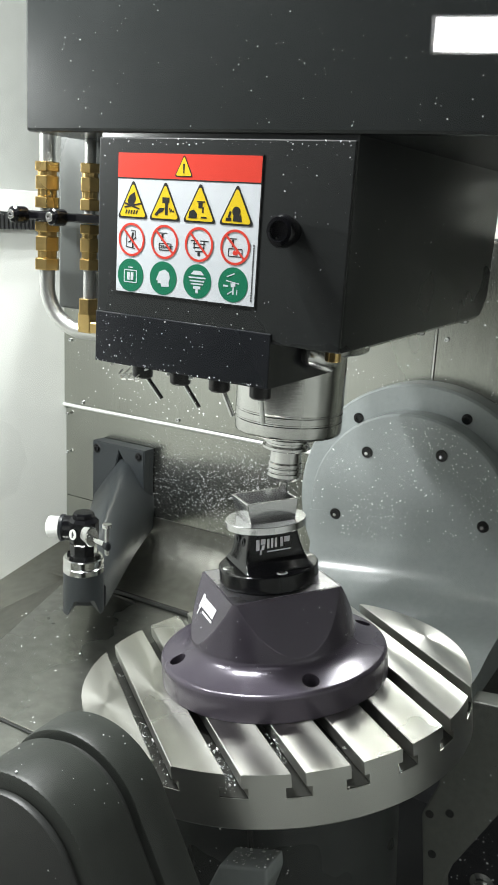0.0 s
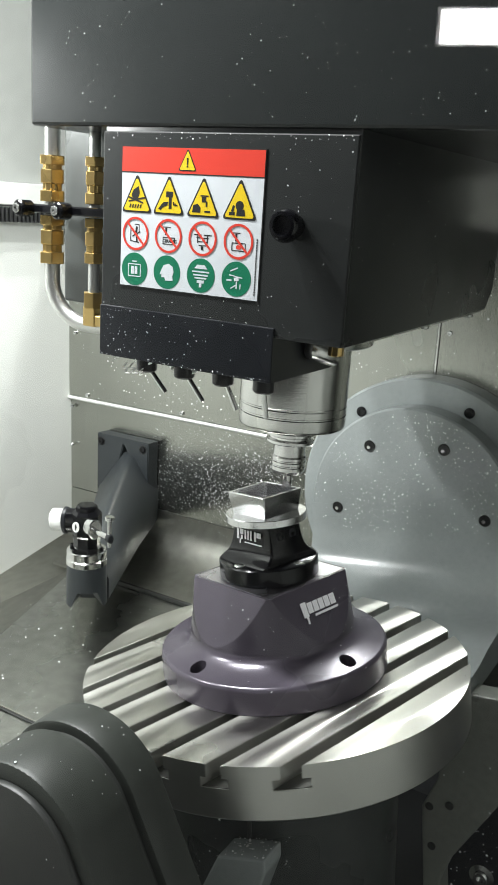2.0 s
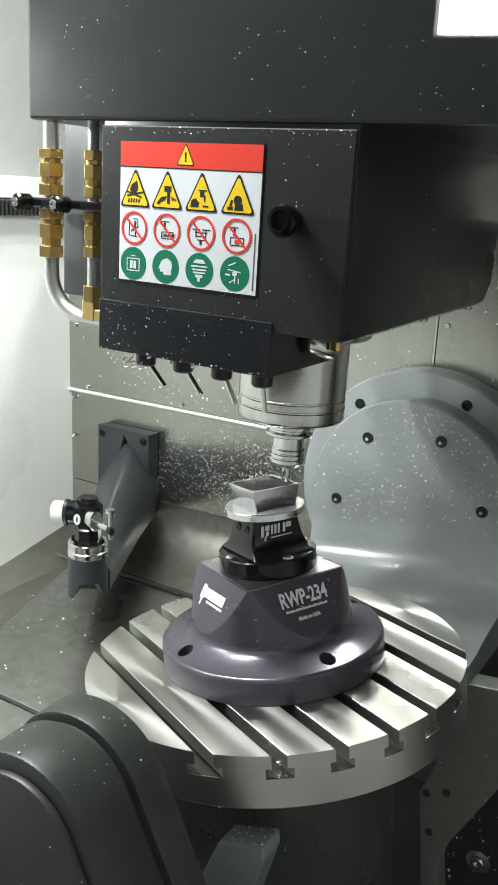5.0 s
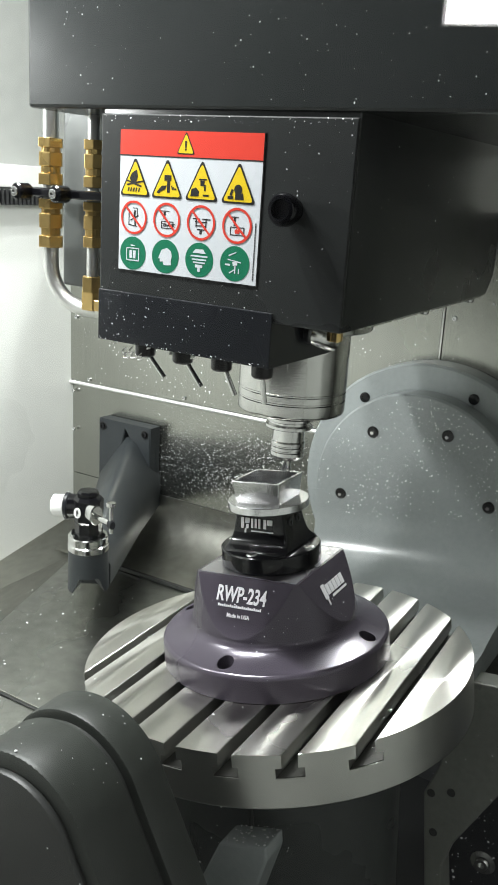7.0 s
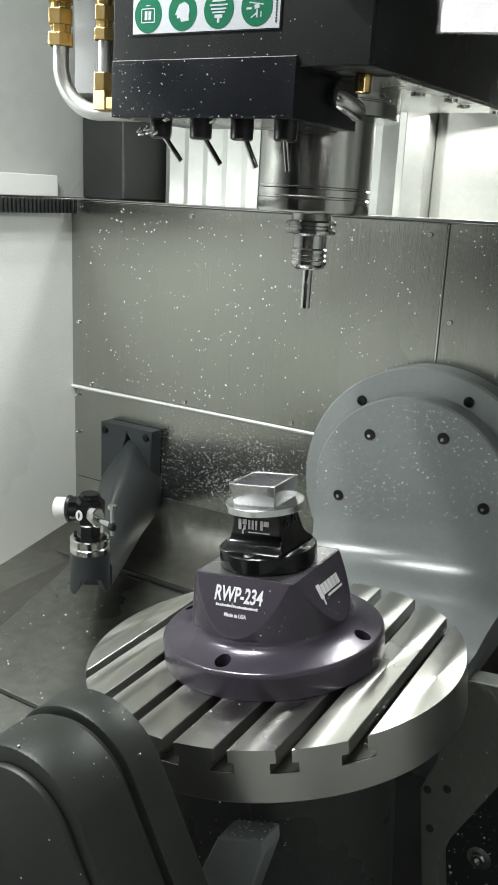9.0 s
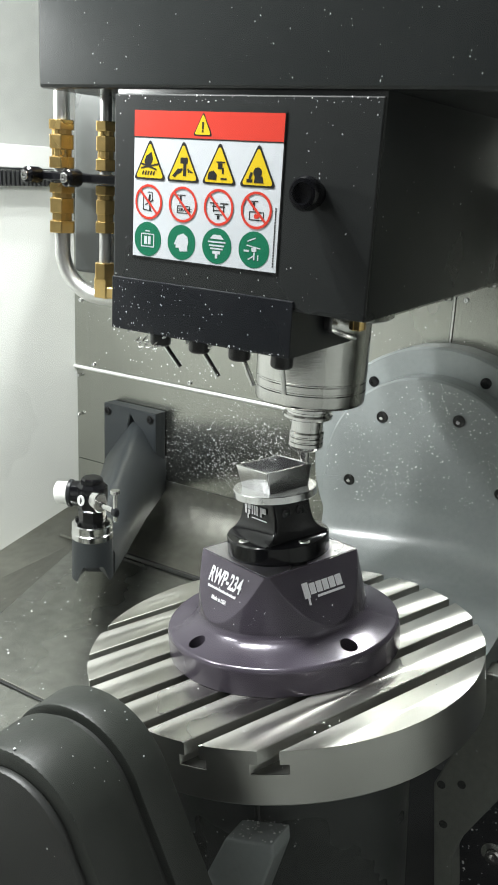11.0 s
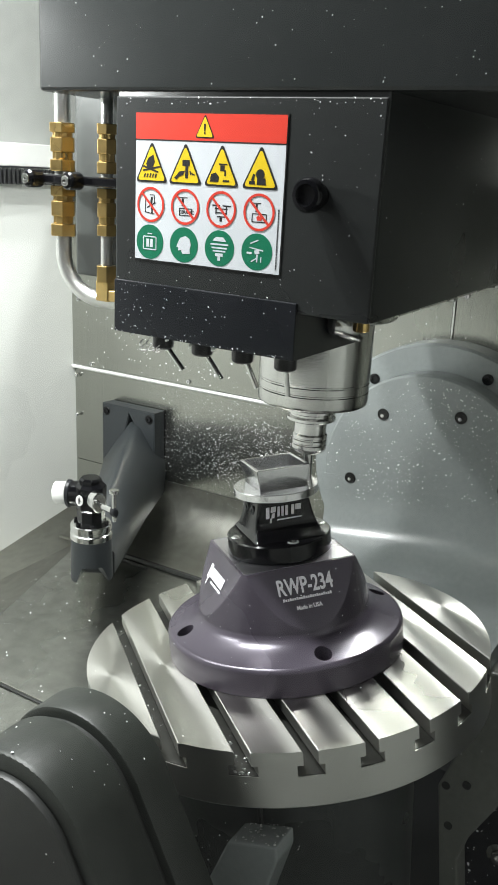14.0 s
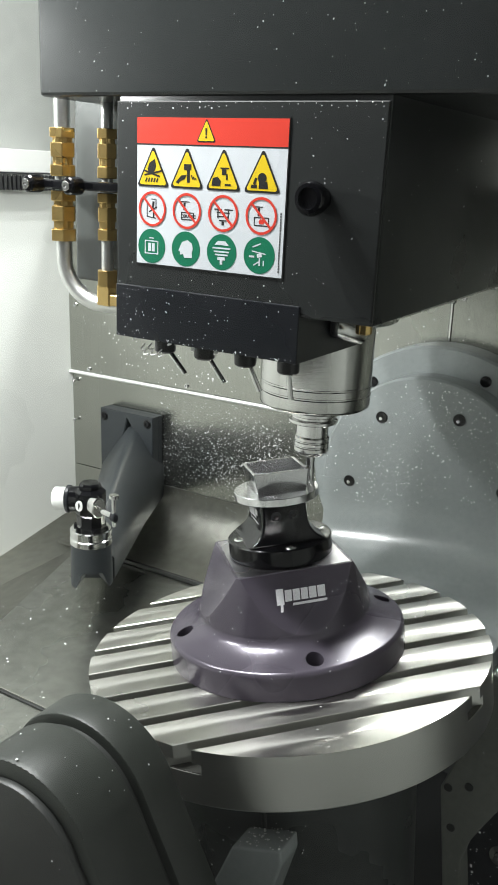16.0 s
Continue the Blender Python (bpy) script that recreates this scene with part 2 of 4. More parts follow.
wall = thing("wall_back", "brushed stainless sheet wall in panels behind the table", "wall", kind="structure")
part("panel", box(WX, WY, 0.150, -0.012, WY + 0.02, 0.572, 0.0015), STEEL_WALL, wall)
part("panel", box(-0.008, WY, 0.150, 1.0, WY + 0.02, 0.572, 0.0015), STEEL_WALL, wall)
part("panel", box(WX, WY + 0.006, COVE_TOP, 1.0, WY + 0.026, 0.1405, 0.0015), STEEL_WALL, wall)
part("panel", box(WX, WY + 0.006, -0.30, -0.795, WY + 0.026, COVE_TOP - 0.001, 0.0015), STEEL_WALL, wall)
part("panel", box(COVE_END, WY + 0.006, -0.30, 1.0, WY + 0.026, COVE_TOP - 0.001, 0.0015), STEEL_WALL, wall)
# Pale round rod, the edge's highlight put into its colour and shape.
part("lip", rod((WX, WY - 0.001, 0.1452), (1.0, WY - 0.001, 0.1452), 0.0042, 16), LIP, wall, "folded sheet edge with its highlight put into the colour")
part("seam", box(-0.0118, WY - 0.002, 0.152, -0.0082, WY + 0.018, 0.570, 0.0008), CHROME, wall)
part("top_edge", box(WX, WY - 0.006, 0.5730, 1.0, WY + 0.06, 0.5790, 0.0015), CHROME, wall)
for sx, sz in ((-0.890, 0.124), (-0.842, 0.158), (-0.57, 0.159), (-0.30, 0.159), (-0.88, 0.30), (-0.890, 0.03), (-0.564, 0.556), (-0.043, 0.550), (0.01, 0.40), (-0.02, 0.272), (-0.035, 0.285), (-0.75, 0.558)):
    screw(0.0045, 0.004, pose(sx, WY, sz, 90, 0, 0), wall, "screw", ALU)

left = thing("wall_left", "smooth light grey painted side wall", "wall", kind="structure")
part("panel", box(WX - 0.02, -2.2, -0.45, WX, WY + 0.6, 0.578), WHITE_WALL, left)
# Same wall, with the weaker light up here put into a darker colour.
part("upper_panel", box(WX - 0.02, -2.2, 0.580, WX - 0.002, WY + 0.6, 2.0), UPPER_WALL, left)
# Unseen wall, its grey chosen to hold down reflections in riser and table.
right = thing("wall_right", "unseen side wall of the enclosure, toned grey for reflections", "wall", kind="structure")
part("panel", box(1.0, -0.75, -0.9, 1.02, WY + 0.6, 2.0), UPPER_WALL, right)
roof = tagged(part("ceiling", box(-0.95, -0.75, 2.0, 1.05, 1.2, 2.02), SHOP), "grey painted roof of the enclosure", "ceiling", kind="structure")
front = thing("wall_front", "dim workshop wall behind the viewer", "wall", kind="structure")
part("panel", box(-3.0, -4.02, -0.9, 4.0, -4.0, 3.0), SHOP, front)
part("panel", box(4.0, -4.0, -0.9, 4.02, 1.2, 3.0), SHOP, front)
part("panel", box(-3.02, -4.0, -0.9, -3.0, 1.2, 3.0), SHOP, front)
shop_floor = tagged(part("floor_workshop", box(-3.0, -4.0, -0.92, 4.0, 1.2, -0.90), SHOP), "grey concrete workshop floor", "floor", kind="structure")
shop_roof = tagged(part("ceiling", box(-3.0, -4.0, 3.0, 4.0, 1.2, 3.02), SHOP), "dim workshop ceiling", "ceiling", kind="structure")
# Unseen pale panel added below the view to brighten reflections in the steel.
apron = thing("apron_reflector", "unseen light grey front panel added as a reflector", "wall", kind="structure")
part("panel", box(WX, -0.72, -0.9, 1.0, -0.70, 0.20, 0.004), WHITE_WALL, apron)
recess = thing("wall_recess", "brightly lit steel recess above the back wall", "wall", kind="structure")
part("panel", box(WX, 0.84, 0.50, 1.0, 0.86, 2.0), STEEL_WALL, recess)
part("ledge", box(WX, WY + 0.06, 0.560, 1.0, 0.84, 0.572), STEEL_WALL, recess)
part("post", box(-0.150, 0.66, 0.572, -0.104, 0.84, 1.6, 0.003), CHEEK, recess)
part("cheek", box(-0.103, 0.700, 0.572, 1.0, 0.715, 1.6, 0.003), CHEEK, recess)
part("side_panel", box(-0.194, 0.735, 0.572, -0.149, 0.750, 1.6), CHEEK, recess)
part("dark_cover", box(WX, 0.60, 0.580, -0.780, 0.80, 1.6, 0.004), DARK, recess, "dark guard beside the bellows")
for k in range(11):
    x = -0.765 + 0.052 * k
    bm = prism([(x, 0.735), (x + 0.026, 0.715), (x + 0.052, 0.735), (x + 0.052, 0.75), (x, 0.75)], 0.572, 1.6)
    part("bellows_fold", bm, BELLOWS, recess)
rail = thing("cable_rail", "black ribbed cable guide along the side wall", "cable guide")
bm = box(WX + 0.001, -1.2, 0.548, WX + 0.030, 0.535, 0.574, 0.002)
for k in range(100):
    box(WX + 0.030, -0.60 + 0.0115 * k, 0.546, WX + 0.034, -0.594 + 0.0115 * k, 0.576, bm=bm)
part("guide", bm, RUBBER, rail)
part("cover_strip", box(WX + 0.001, -1.2, 0.580, WX + 0.020, 0.50, 0.625, 0.002), WHITE_PLASTIC, rail)

floor = thing("floor", "oily stainless sheet floor of the working space", "floor", kind="structure")
part("panel", prism([(-0.745, 0.425), (-0.60, -0.02), (-0.60, -0.9), (-0.285, -0.9), (-0.285, 0.425)], -0.215, -0.20), STEEL_FLOOR, floor)
# gutter that falls from the floor's edge to the side wall
bm = bmesh.new()
v = [bm.verts.new(p) for p in ((-0.745, 0.425, -0.2003), (-0.60, -0.02, -0.2003), (-0.60, -2.2, -0.2003), (WX, -2.2, -0.311), (WX, -0.10, -0.311), (WX, 0.58, -0.190))]
bm.faces.new((v[0], v[1], v[4], v[5]))
bm.faces.new((v[1], v[2], v[3], v[4]))
bmesh.ops.solidify(bm, geom=bm.faces[:], thickness=0.006)
part("gutter", bm, STEEL_SLOPE, floor)
# the back wall's lower sheet bends forward in a wide cove down to the floor
prof = [(COVE_FOOT + (WY + 0.006 - COVE_FOOT) * math.cos(radians(a)), COVE_TOP - (COVE_TOP + 0.198) * math.sin(radians(a))) for a in range(0, 91, 5)] + [(COVE_FOOT - 0.002, -0.203)]
bm = bmesh.new()
rows = [[bm.verts.new((x, y, z)) for y, z in prof] for x in (-0.80, COVE_END)]
for k in range(len(prof) - 1):
    bm.faces.new((rows[0][k], rows[0][k + 1], rows[1][k + 1], rows[1][k]))
bmesh.ops.solidify(bm, geom=bm.faces[:], thickness=0.004)
part("panel", bm, STEEL_SLOPE, floor, smooth=40)
part("edge_strip", box(-0.690, COVE_FOOT - 0.006, -0.199, -0.22, COVE_FOOT + 0.002, -0.191, 0.001), DARK, floor)
part("seam", box(-0.59, -0.084, -0.200, -0.285, -0.079, -0.1975, 0.0008), DARK, floor)
part("seam_edge", box(-0.59, -0.0785, -0.200, -0.285, -0.0765, -0.1965, 0.0006), STEEL_SLOPE, floor)

# ---- trunnion cradle ----
cradle = thing("trunnion_cradle", "slate grey painted swivelling cradle that carries the table", "machine part", swing())
DY = 0.459
up = Matrix.Translation((AXIS_X, 0, AXIS_Z)) @ STAND


def turned_y(profile, n=96):
    """A body turned about the swing axis; heights count towards the viewer."""
    bm = lathe(profile, n)
    bmesh.ops.transform(bm, matrix=up, verts=bm.verts)
    return bm


part("drive_ring", turned_y([(0, -0.56), (0.2365, -0.56), (0.2365, -DY - 0.053), (0.2325, -DY - 0.049 + 0.001), (0.0, -DY - 0.049 + 0.001)]), CRADLE_GREY, cradle, smooth=30)
part("face_plate", turned_y([(0, -DY - 0.046), (0.190, -DY - 0.046), (0.190, -DY - 0.0035), (0.1865, -DY), (0.0, -DY)]), CRADLE_GREY, cradle, smooth=30)
# the plate below the axis runs on down and bends forward under the table
prof = [(DY + 0.045, 0.09), (DY - 0.0005, 0.09), (DY - 0.0005, 0.055)] + [(DY - 0.1105 + 0.11 * math.cos(radians(a)), 0.055 - 0.115 * math.sin(radians(a))) for a in range(0, 91, 5)] + [(0.29, -0.066), (0.24, -0.075), (0.10, -0.080), (0.10, -0.11), (DY - 0.03, -0.11), (DY + 0.045, -0.05)]
bm = bmesh.new()
a = [bm.verts.new((AXIS_X - 0.1925, y, z)) for y, z in prof]
b = [bm.verts.new((AXIS_X + 0.1925, y, z)) for y, z in prof]
bm.faces.new(a)
bm.faces.new(b[::-1])
for i in range(len(prof)):
    j = (i + 1) % len(prof)
    bm.faces.new((a[i], a[j], b[j], b[i]))
part("bent_plate", bm, CRADLE_GREY, cradle, smooth=25)
for k in range(6):
    a = radians(60 * k)
    bm = lathe([(0.0085, 0.0), (0.0085, 0.0008), (0.0095, 0.0012), (0.0105, 0.0002)], 20)
    lathe([(0, 0.0004), (0.0085, 0.0004)], 20, bm)
    bmesh.ops.transform(bm, matrix=Matrix.Translation((AXIS_X + 0.1380 * math.cos(a), DY - 0.0012, AXIS_Z + 0.1380 * math.sin(a))) @ STAND, verts=bm.verts)
    if AXIS_Z + 0.1380 * math.sin(a) > 0.01:
        # Flat black disc for the bore's shade, small chrome disc for the gleam inside.
        part("bolt_hole", bm, HOLE, cradle)
        hx, hz = AXIS_X + 0.1380 * math.cos(a), AXIS_Z + 0.1380 * math.sin(a)
        part("hole_glint", lathe([(0, 0.0009), (0.0030, 0.0009), (0.0036, 0.0003)], 12, None, Matrix.Translation((hx - 0.002, DY - 0.0012, hz - 0.0025)) @ STAND), CHROME, cradle)
for k in range(4):
    a = radians(60.5 * k)
    if k < 3:
        px, pz = AXIS_X + 0.2020 * math.cos(a), AXIS_Z + 0.2020 * math.sin(a)
        screw(0.0095, 0.003, Matrix.Translation((px, DY + 0.048, pz)) @ STAND, cradle, "bolt")

# the housing under the table with its skirt and the bracket in front
part("drum", lathe([(0.0, -0.36), (0.150, -0.36), (0.165, -0.13), (0.168, -0.075), (0.0, -0.075)], 64), DRUM_GREY, cradle, smooth=30)
part("neck", lathe([(0.0, -0.084), (0.205, -0.084), (0.21, -0.0675), (0.0, -0.0675)], 64), DARK, cradle, smooth=30)
part("side_plate", prism([(0.124, -0.50), (0.127, -0.304), (0.155, -0.247), (0.17, -0.10), (0.36, -0.10), (0.34, -0.13), (0.171, -0.382), (0.154, -0.424), (0.154, -0.50)], -0.20, -0.24, None, STAND, 0.003), paint("worn_olive_paint", (0.17, 0.175, 0.158), 0.35, 0.0, 90, 0.2, 0.02), cradle)
# Flat dark discs, the holes' shade put into their colour.
for sx, sz in ((0.140, -0.300), (0.172, -0.290), (0.142, -0.368)):
    part("bolt_hole", prism(arc(sx, sz, 0.0065, 0, 350, 14), -0.1985, -0.202, None, STAND), DARK, cradle)
# near arm: a tall housing with a round head, two bands with a groove between, and the bearing cap
def arm_outline(cx, cz, r, foot, low):
    """Round head on straight flanks that spread to the foot."""
    return arc(cx, cz, r, 180 - 22, 22, 28)[::1] + [(cx + foot, low), (cx - foot, low)]


part("arm_band", prism(arm_outline(-0.020, 0.004, 0.090, 0.244, -0.40), 0.335, 0.379, None, STAND, 0.004), ARM_GREY, cradle, smooth=40)
part("arm_groove", prism(arm_outline(-0.020, 0.004, 0.079, 0.233, -0.40), 0.378, 0.389, None, STAND), DARK, cradle, smooth=40)
part("arm_front", prism(arm_outline(-0.018, 0.003, 0.089, 0.243, -0.40), 0.388, 0.457, None, STAND, 0.006), ARM_GREY, cradle, smooth=40)
part("bearing_cap", prism(arm_outline(-0.018, 0.000, 0.076, 0.230, -0.40), 0.4565, 0.466, None, STAND, 0.003), DARK, cradle, "black bearing cover", smooth=40)
bm = prism([(0.036, -0.146), (0.101, -0.130), (0.101, -0.148), (0.032, -0.320), (-0.058, -0.320)], 0.175, 0.215, None, STAND, 0.003)
part("stop_bracket", bm, CRADLE_GREY, cradle, "pale grey angled stop bracket")
part("bridge", box(-0.12, -0.34, -0.46, 0.16, -0.14, -0.36, 0.006), DRUM_GREY, cradle)
part("seam_strip", rod((0.047, -0.162, -0.36), (0.050, -0.1655, -0.085), 0.0035, 8), DARK, cradle)

# dark lower part of the working space
pit = thing("chip_trough", "dark chip trough below the table with a bolt head", "trough", kind="structure")
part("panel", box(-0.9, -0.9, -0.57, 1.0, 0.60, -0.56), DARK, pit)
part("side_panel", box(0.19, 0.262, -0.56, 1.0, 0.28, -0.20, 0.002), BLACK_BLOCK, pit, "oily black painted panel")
part("washer", lathe([(0, 0.0), (0.020, 0.0), (0.020, 0.003), (0.012, 0.005), (0.012, 0.001), (0, 0.001)], 28, None, Matrix.Translation((0.258, 0.262, -0.412)) @ STAND), CHROME, pit, smooth=30)
screw(0.011, 0.010, Matrix.Translation((0.258, 0.2605, -0.412)) @ STAND, pit, "bolt", CHROME)

# ---- rotary table: local x runs along the slots ----
TR, PITCH = 0.26, 0.0655
table = thing("rotary_table", "round ground-steel rotary table with seven parallel T-slots", "machine table")


def bar_outline(lo, hi, rad):
    """The strip of the disc between two chords, cut round at the rim."""
    a0, a1 = math.asin(max(-0.9999, lo / rad)), math.asin(min(0.9999, hi / rad))
    n = 14
    ring = [(rad * math.cos(a0 + (a1 - a0) * i / n), rad * math.sin(a0 + (a1 - a0) * i / n)) for i in range(n + 1)]
    return ring + [(-x, y) for x, y in ring[::-1]]


for k in range(8):
    lo, hi = (k - 4) * PITCH, (k - 3) * PITCH
    lo, hi = (-TR if k == 0 else lo), (TR if k == 7 else hi)
    w = 0.0155 / 2
    bm = prism(bar_outline(lo + w * (k > 0), hi - w * (k < 7), TR), -0.016, 0.0)
    top_rim = [e for e in bm.edges if all(abs(v.co.z) < 1e-6 for v in e.verts)]
    bmesh.ops.bevel(bm, geom=top_rim, offset=0.0009, segments=1, affect="EDGES")
    w = 0.014
    prism(bar_outline(lo + w * (k > 0), hi - w * (k < 7), TR), -0.0286, -0.0155, bm)
    bar = part("slot_bar", bm, TABLE_STEEL, table, smooth=20)
    bar.data.materials.append(RIM_STEEL)
    for f in bar.data.polygons:
        if abs(f.normal.z) < 0.5:
            f.material_index = 1
part("disc", lathe([(0, -0.067), (TR - 0.003, -0.067), (TR, -0.064), (TR, -0.0285), (0, -0.0285)], 160), RIM_STEEL, table, smooth=30)

# Thin dark disc that puts the T-slots' shade into the floor's colour.
part("slot_floor", lathe([(0, -0.0284), (TR - 0.0012, -0.0284), (TR - 0.0012, -0.0276), (0, -0.0276)], 96), paint("shaded_slot_floor", (0.06, 0.06, 0.055), 0.4, 0.8, 60, 0.3, 0.02), table)

# ---- riser ----
riser = thing("fixture_riser", "purple anodised riser with four flats bolted on the table", "riser")


def riser_radius(z):
    """Radius of the turned blank at that height."""
    if z < 0.029:
        return 0.1525
    if z < 0.036:
        return 0.1525 - 0.007 * (1 - math.sqrt(max(0, 1 - ((z - 0.029) / 0.007) ** 2)))
    if z < 0.060:
        t = (z - 0.036) / 0.024
        return 0.1455 - 0.0355 * (1 - (1 - t) ** 2.3)
    return 0.1100 - 0.0090 * (z - 0.060) / 0.068


def flat_distance(z):
    return 0.0735 + (RT - z) * 0.54


RT = 0.128
zs = [0.0005, 0.002] + [0.029 + 0.0007 * i for i in range(11)] + [0.036 + 0.001 * i for i in range(1, 25)] + [0.060 + (RT - 0.060) * i / 50 for i in range(1, 51)]
bm = bmesh.new()
n = 432
rings = []
for z in zs:
    cut = flat_distance(z) if z > 0.0585 else 1.0
    ring = []
    for i in range(n):
        a = 2 * math.pi * i / n
        r = min(riser_radius(z), cut / max(abs(math.cos(a)), abs(math.sin(a))))
        ring.append(bm.verts.new((r * math.cos(a), r * math.sin(a), z)))
    rings.append(ring)
for a, b in zip(rings, rings[1:]):
    for i in range(n):
        bm.faces.new((a[i], a[(i + 1) % n], b[(i + 1) % n], b[i]))
bm.faces.new(rings[-1])
bm.faces.new(rings[0][::-1])
holes = [(0.133 * math.cos(math.pi / 2 * k), 0.133 * math.sin(math.pi / 2 * k)) for k in range(4)]
riser_body = part("riser_body", bm, PURPLE, riser)
cut = bmesh.new()
for hx, hy in holes:
    lathe([(0, 0.020), (0.0106, 0.020), (0.0106, 0.0800), (0, 0.0800)], 32, cut, pose(hx, hy, 0))
cutter = part("cutter", cut, PURPLE)
mod = riser_body.modifiers.new("bores", "BOOLEAN")
mod.operation, mod.solver, mod.object = "DIFFERENCE", "EXACT", cutter
bpy.context.view_layer.update()
bored = bpy.data.meshes.new_from_object(riser_body.evaluated_get(bpy.context.evaluated_depsgraph_get()))
riser_body.modifiers.clear()
riser_body.data = bored
bored.polygons.foreach_set("use_smooth", [True] * len(bored.polygons))
bored.set_sharp_from_angle(angle=radians(17))
bpy.data.objects.remove(cutter)
part("top_face", prism([(-0.070, -0.070), (0.070, -0.070), (0.070, 0.070), (-0.070, 0.070)], RT, RT + 0.0004), paint("bare_machined_top", (0.62, 0.60, 0.64), 0.3, 1.0, 90, 0.1, 0.02), riser, "bare machined top face")
for k in range(4):
    a = math.pi / 2 * k
    hole = lathe([(0, 0.0002), (0.0045, 0.0002), (0.0050, 0.0040), (0.0085, 0.0040), (0.0090, 0.0035), (0.0090, 0.0002)], 24)
    bmesh.ops.transform(hole, matrix=pose(0.133 * math.cos(a), 0.133 * math.sin(a), 0.0200), verts=hole.verts)
    part("bolt", hole, BLACK_GLOSS, riser, "black socket-head bolt", smooth=30)


def engraving(body, size, m, name, parent, material=None, depth=0.0003, font_scale=(1, 1)):
    """Lettering as a thin mesh."""
    cu = bpy.data.curves.new(name, "FONT")
    cu.body, cu.size, cu.align_x, cu.align_y, cu.extrude, cu.resolution_u = body, size, "CENTER", "CENTER", depth, 3
    cu.offset = size * 0.022
    tmp = bpy.data.objects.new(name, cu)
    scene.collection.objects.link(tmp)
    me = bpy.data.meshes.new_from_object(tmp.evaluated_get(bpy.context.evaluated_depsgraph_get()))
    bpy.data.objects.remove(tmp)
    me.transform(m @ Matrix.Diagonal((font_scale[0], font_scale[1], 1, 1)))
    me.materials.clear()
    me.materials.append(material or ENGRAVED)
    ob = new(name, me)
    ob.parent = parent
    return ob


LEAN = math.degrees(math.atan(0.54))


def on_flat(k, z, lift=0.0006):
    """The pose on flat k of the riser at height z: x to the right, y up the flat, z outwards."""
    d = flat_distance(z) + lift
    return pose(0, 0, 0, 0, 0, 90 * k) @ Matrix.Translation((d, 0, z)) @ pose(0, 0, 0, 90, 0, 90) @ pose(0, 0, 0, -LEAN, 0, 0)


engraving("RWP-234", 0.0225, on_flat(0, 0.108), "lettering", riser, font_scale=(0.80, 1.2))
engraving("Made in USA", 0.0068, on_flat(0, 0.0855), "lettering", riser, font_scale=(0.9, 1.05))
bm = bmesh.new()
for k in range(22):
    box(-0.031 + 0.00285 * k, -0.0015, 0, -0.0289 + 0.00285 * k, 0.0012 + 0.0008 * (k % 3 == 0), 0.0004, bm=bm, m=on_flat(0, 0.0955))
part("web_address", bm, ENGRAVED, riser, "thin engraved line of print")
LOGO = ((-0.0305, -0.010, -0.0215, 0.009), (-0.0200, -0.007, -0.0115, 0.0065), (-0.0100, -0.007, -0.0015, 0.0065), (0.0000, -0.007, 0.0085, 0.0065), (0.0100, -0.007, 0.0190, 0.0065), (0.0205, -0.007, 0.0300, 0.0065), (-0.0275, -0.0185, -0.0245, -0.010), (-0.012, -0.0125, 0.0305, -0.0095))
for k in (1, 3):
    bm = bmesh.new()
    for x0, y0, x1, y1 in LOGO:
        s = [(x0, y0), (x1, y0), (x1 + 0.0012, y1), (x0 + 0.0012, y1)]
        prism(s, 0, 0.0004, bm, on_flat(k, 0.104))
    part("logo", bm, ENGRAVED, riser, "white engraved maker's mark")

# ---- black dovetail fixture ----
fixture = thing("dovetail_fixture", "glossy black dovetail fixture with a flared post", "fixture")
BZ = RT + 0.0008
part("flange", lathe([(0, BZ), (0.0650, BZ), (0.0662, BZ + 0.0012), (0.0662, BZ + 0.0215), (0.0645, BZ + 0.023), (0, BZ + 0.023)], 80), BLACK_GLOSS, fixture, smooth=30)
bm = bmesh.new()
rings = []
PZ0, PZ1 = BZ + 0.0225, 0.2035
for i in range(25):
    t = i / 24
    z = PZ0 + (PZ1 - PZ0) * t
    hx = 0.0290 + 0.0260 * (1 - t) ** 5.5
    hy = 0.0330 + 0.0120 * (1 - t) ** 1.2 + 0.003 * max(0, 1 - 5 * t) ** 2
    c = 0.004
    pts = []
    for sx, sy, a0 in ((1, 1, 0), (-1, 1, 90), (-1, -1, 180), (1, -1, 270)):
        pts += arc(sx * (hx - c), sy * (hy - c), c, a0, a0 + 90, 5)
    lim = 0.0640
    ring = []
    for x, y in pts:
        q = math.hypot(x, y)
        s = min(1, lim / q)
        ring.append(bm.verts.new((x * s, y * s, z)))
    rings.append(ring)
for a, b in zip(rings, rings[1:]):
    for i in range(len(a)):
        bm.faces.new((a[i], a[(i + 1) % len(a)], b[(i + 1) % len(b)], b[i]))
bm.faces.new(rings[-1])
part("post", bm, BLACK_GLOSS, fixture, smooth=35)
for k in range(4):
    a = math.pi / 2 * k
    q = 0.0525 if k % 2 == 0 else 0.0560
    screw(0.0050, 0.0018, pose(q * math.cos(a), q * math.sin(a), BZ + 0.0228), fixture, "screw", CHROME)
    # Bright metal ring that stands in for the highlight on the bore's edge.
    part("painted_counterbore", lathe([(0.0051, 0.0002), (0.0052, 0.0008), (0.0066, 0.0008), (0.0072, 0.0001)], 24, None, pose(q * math.cos(a), q * math.sin(a), BZ + 0.0229)), PIPE, fixture, smooth=30)
for s in (-1, 1):
    for x in (-0.011, 0.011):
        m = pose(x, s * 0.0352, 0.186, 90 if s < 0 else -90, 0, 0)
        screw(0.0065, 0.002, m, fixture, "clamp_screw", BLACK_BLOCK)
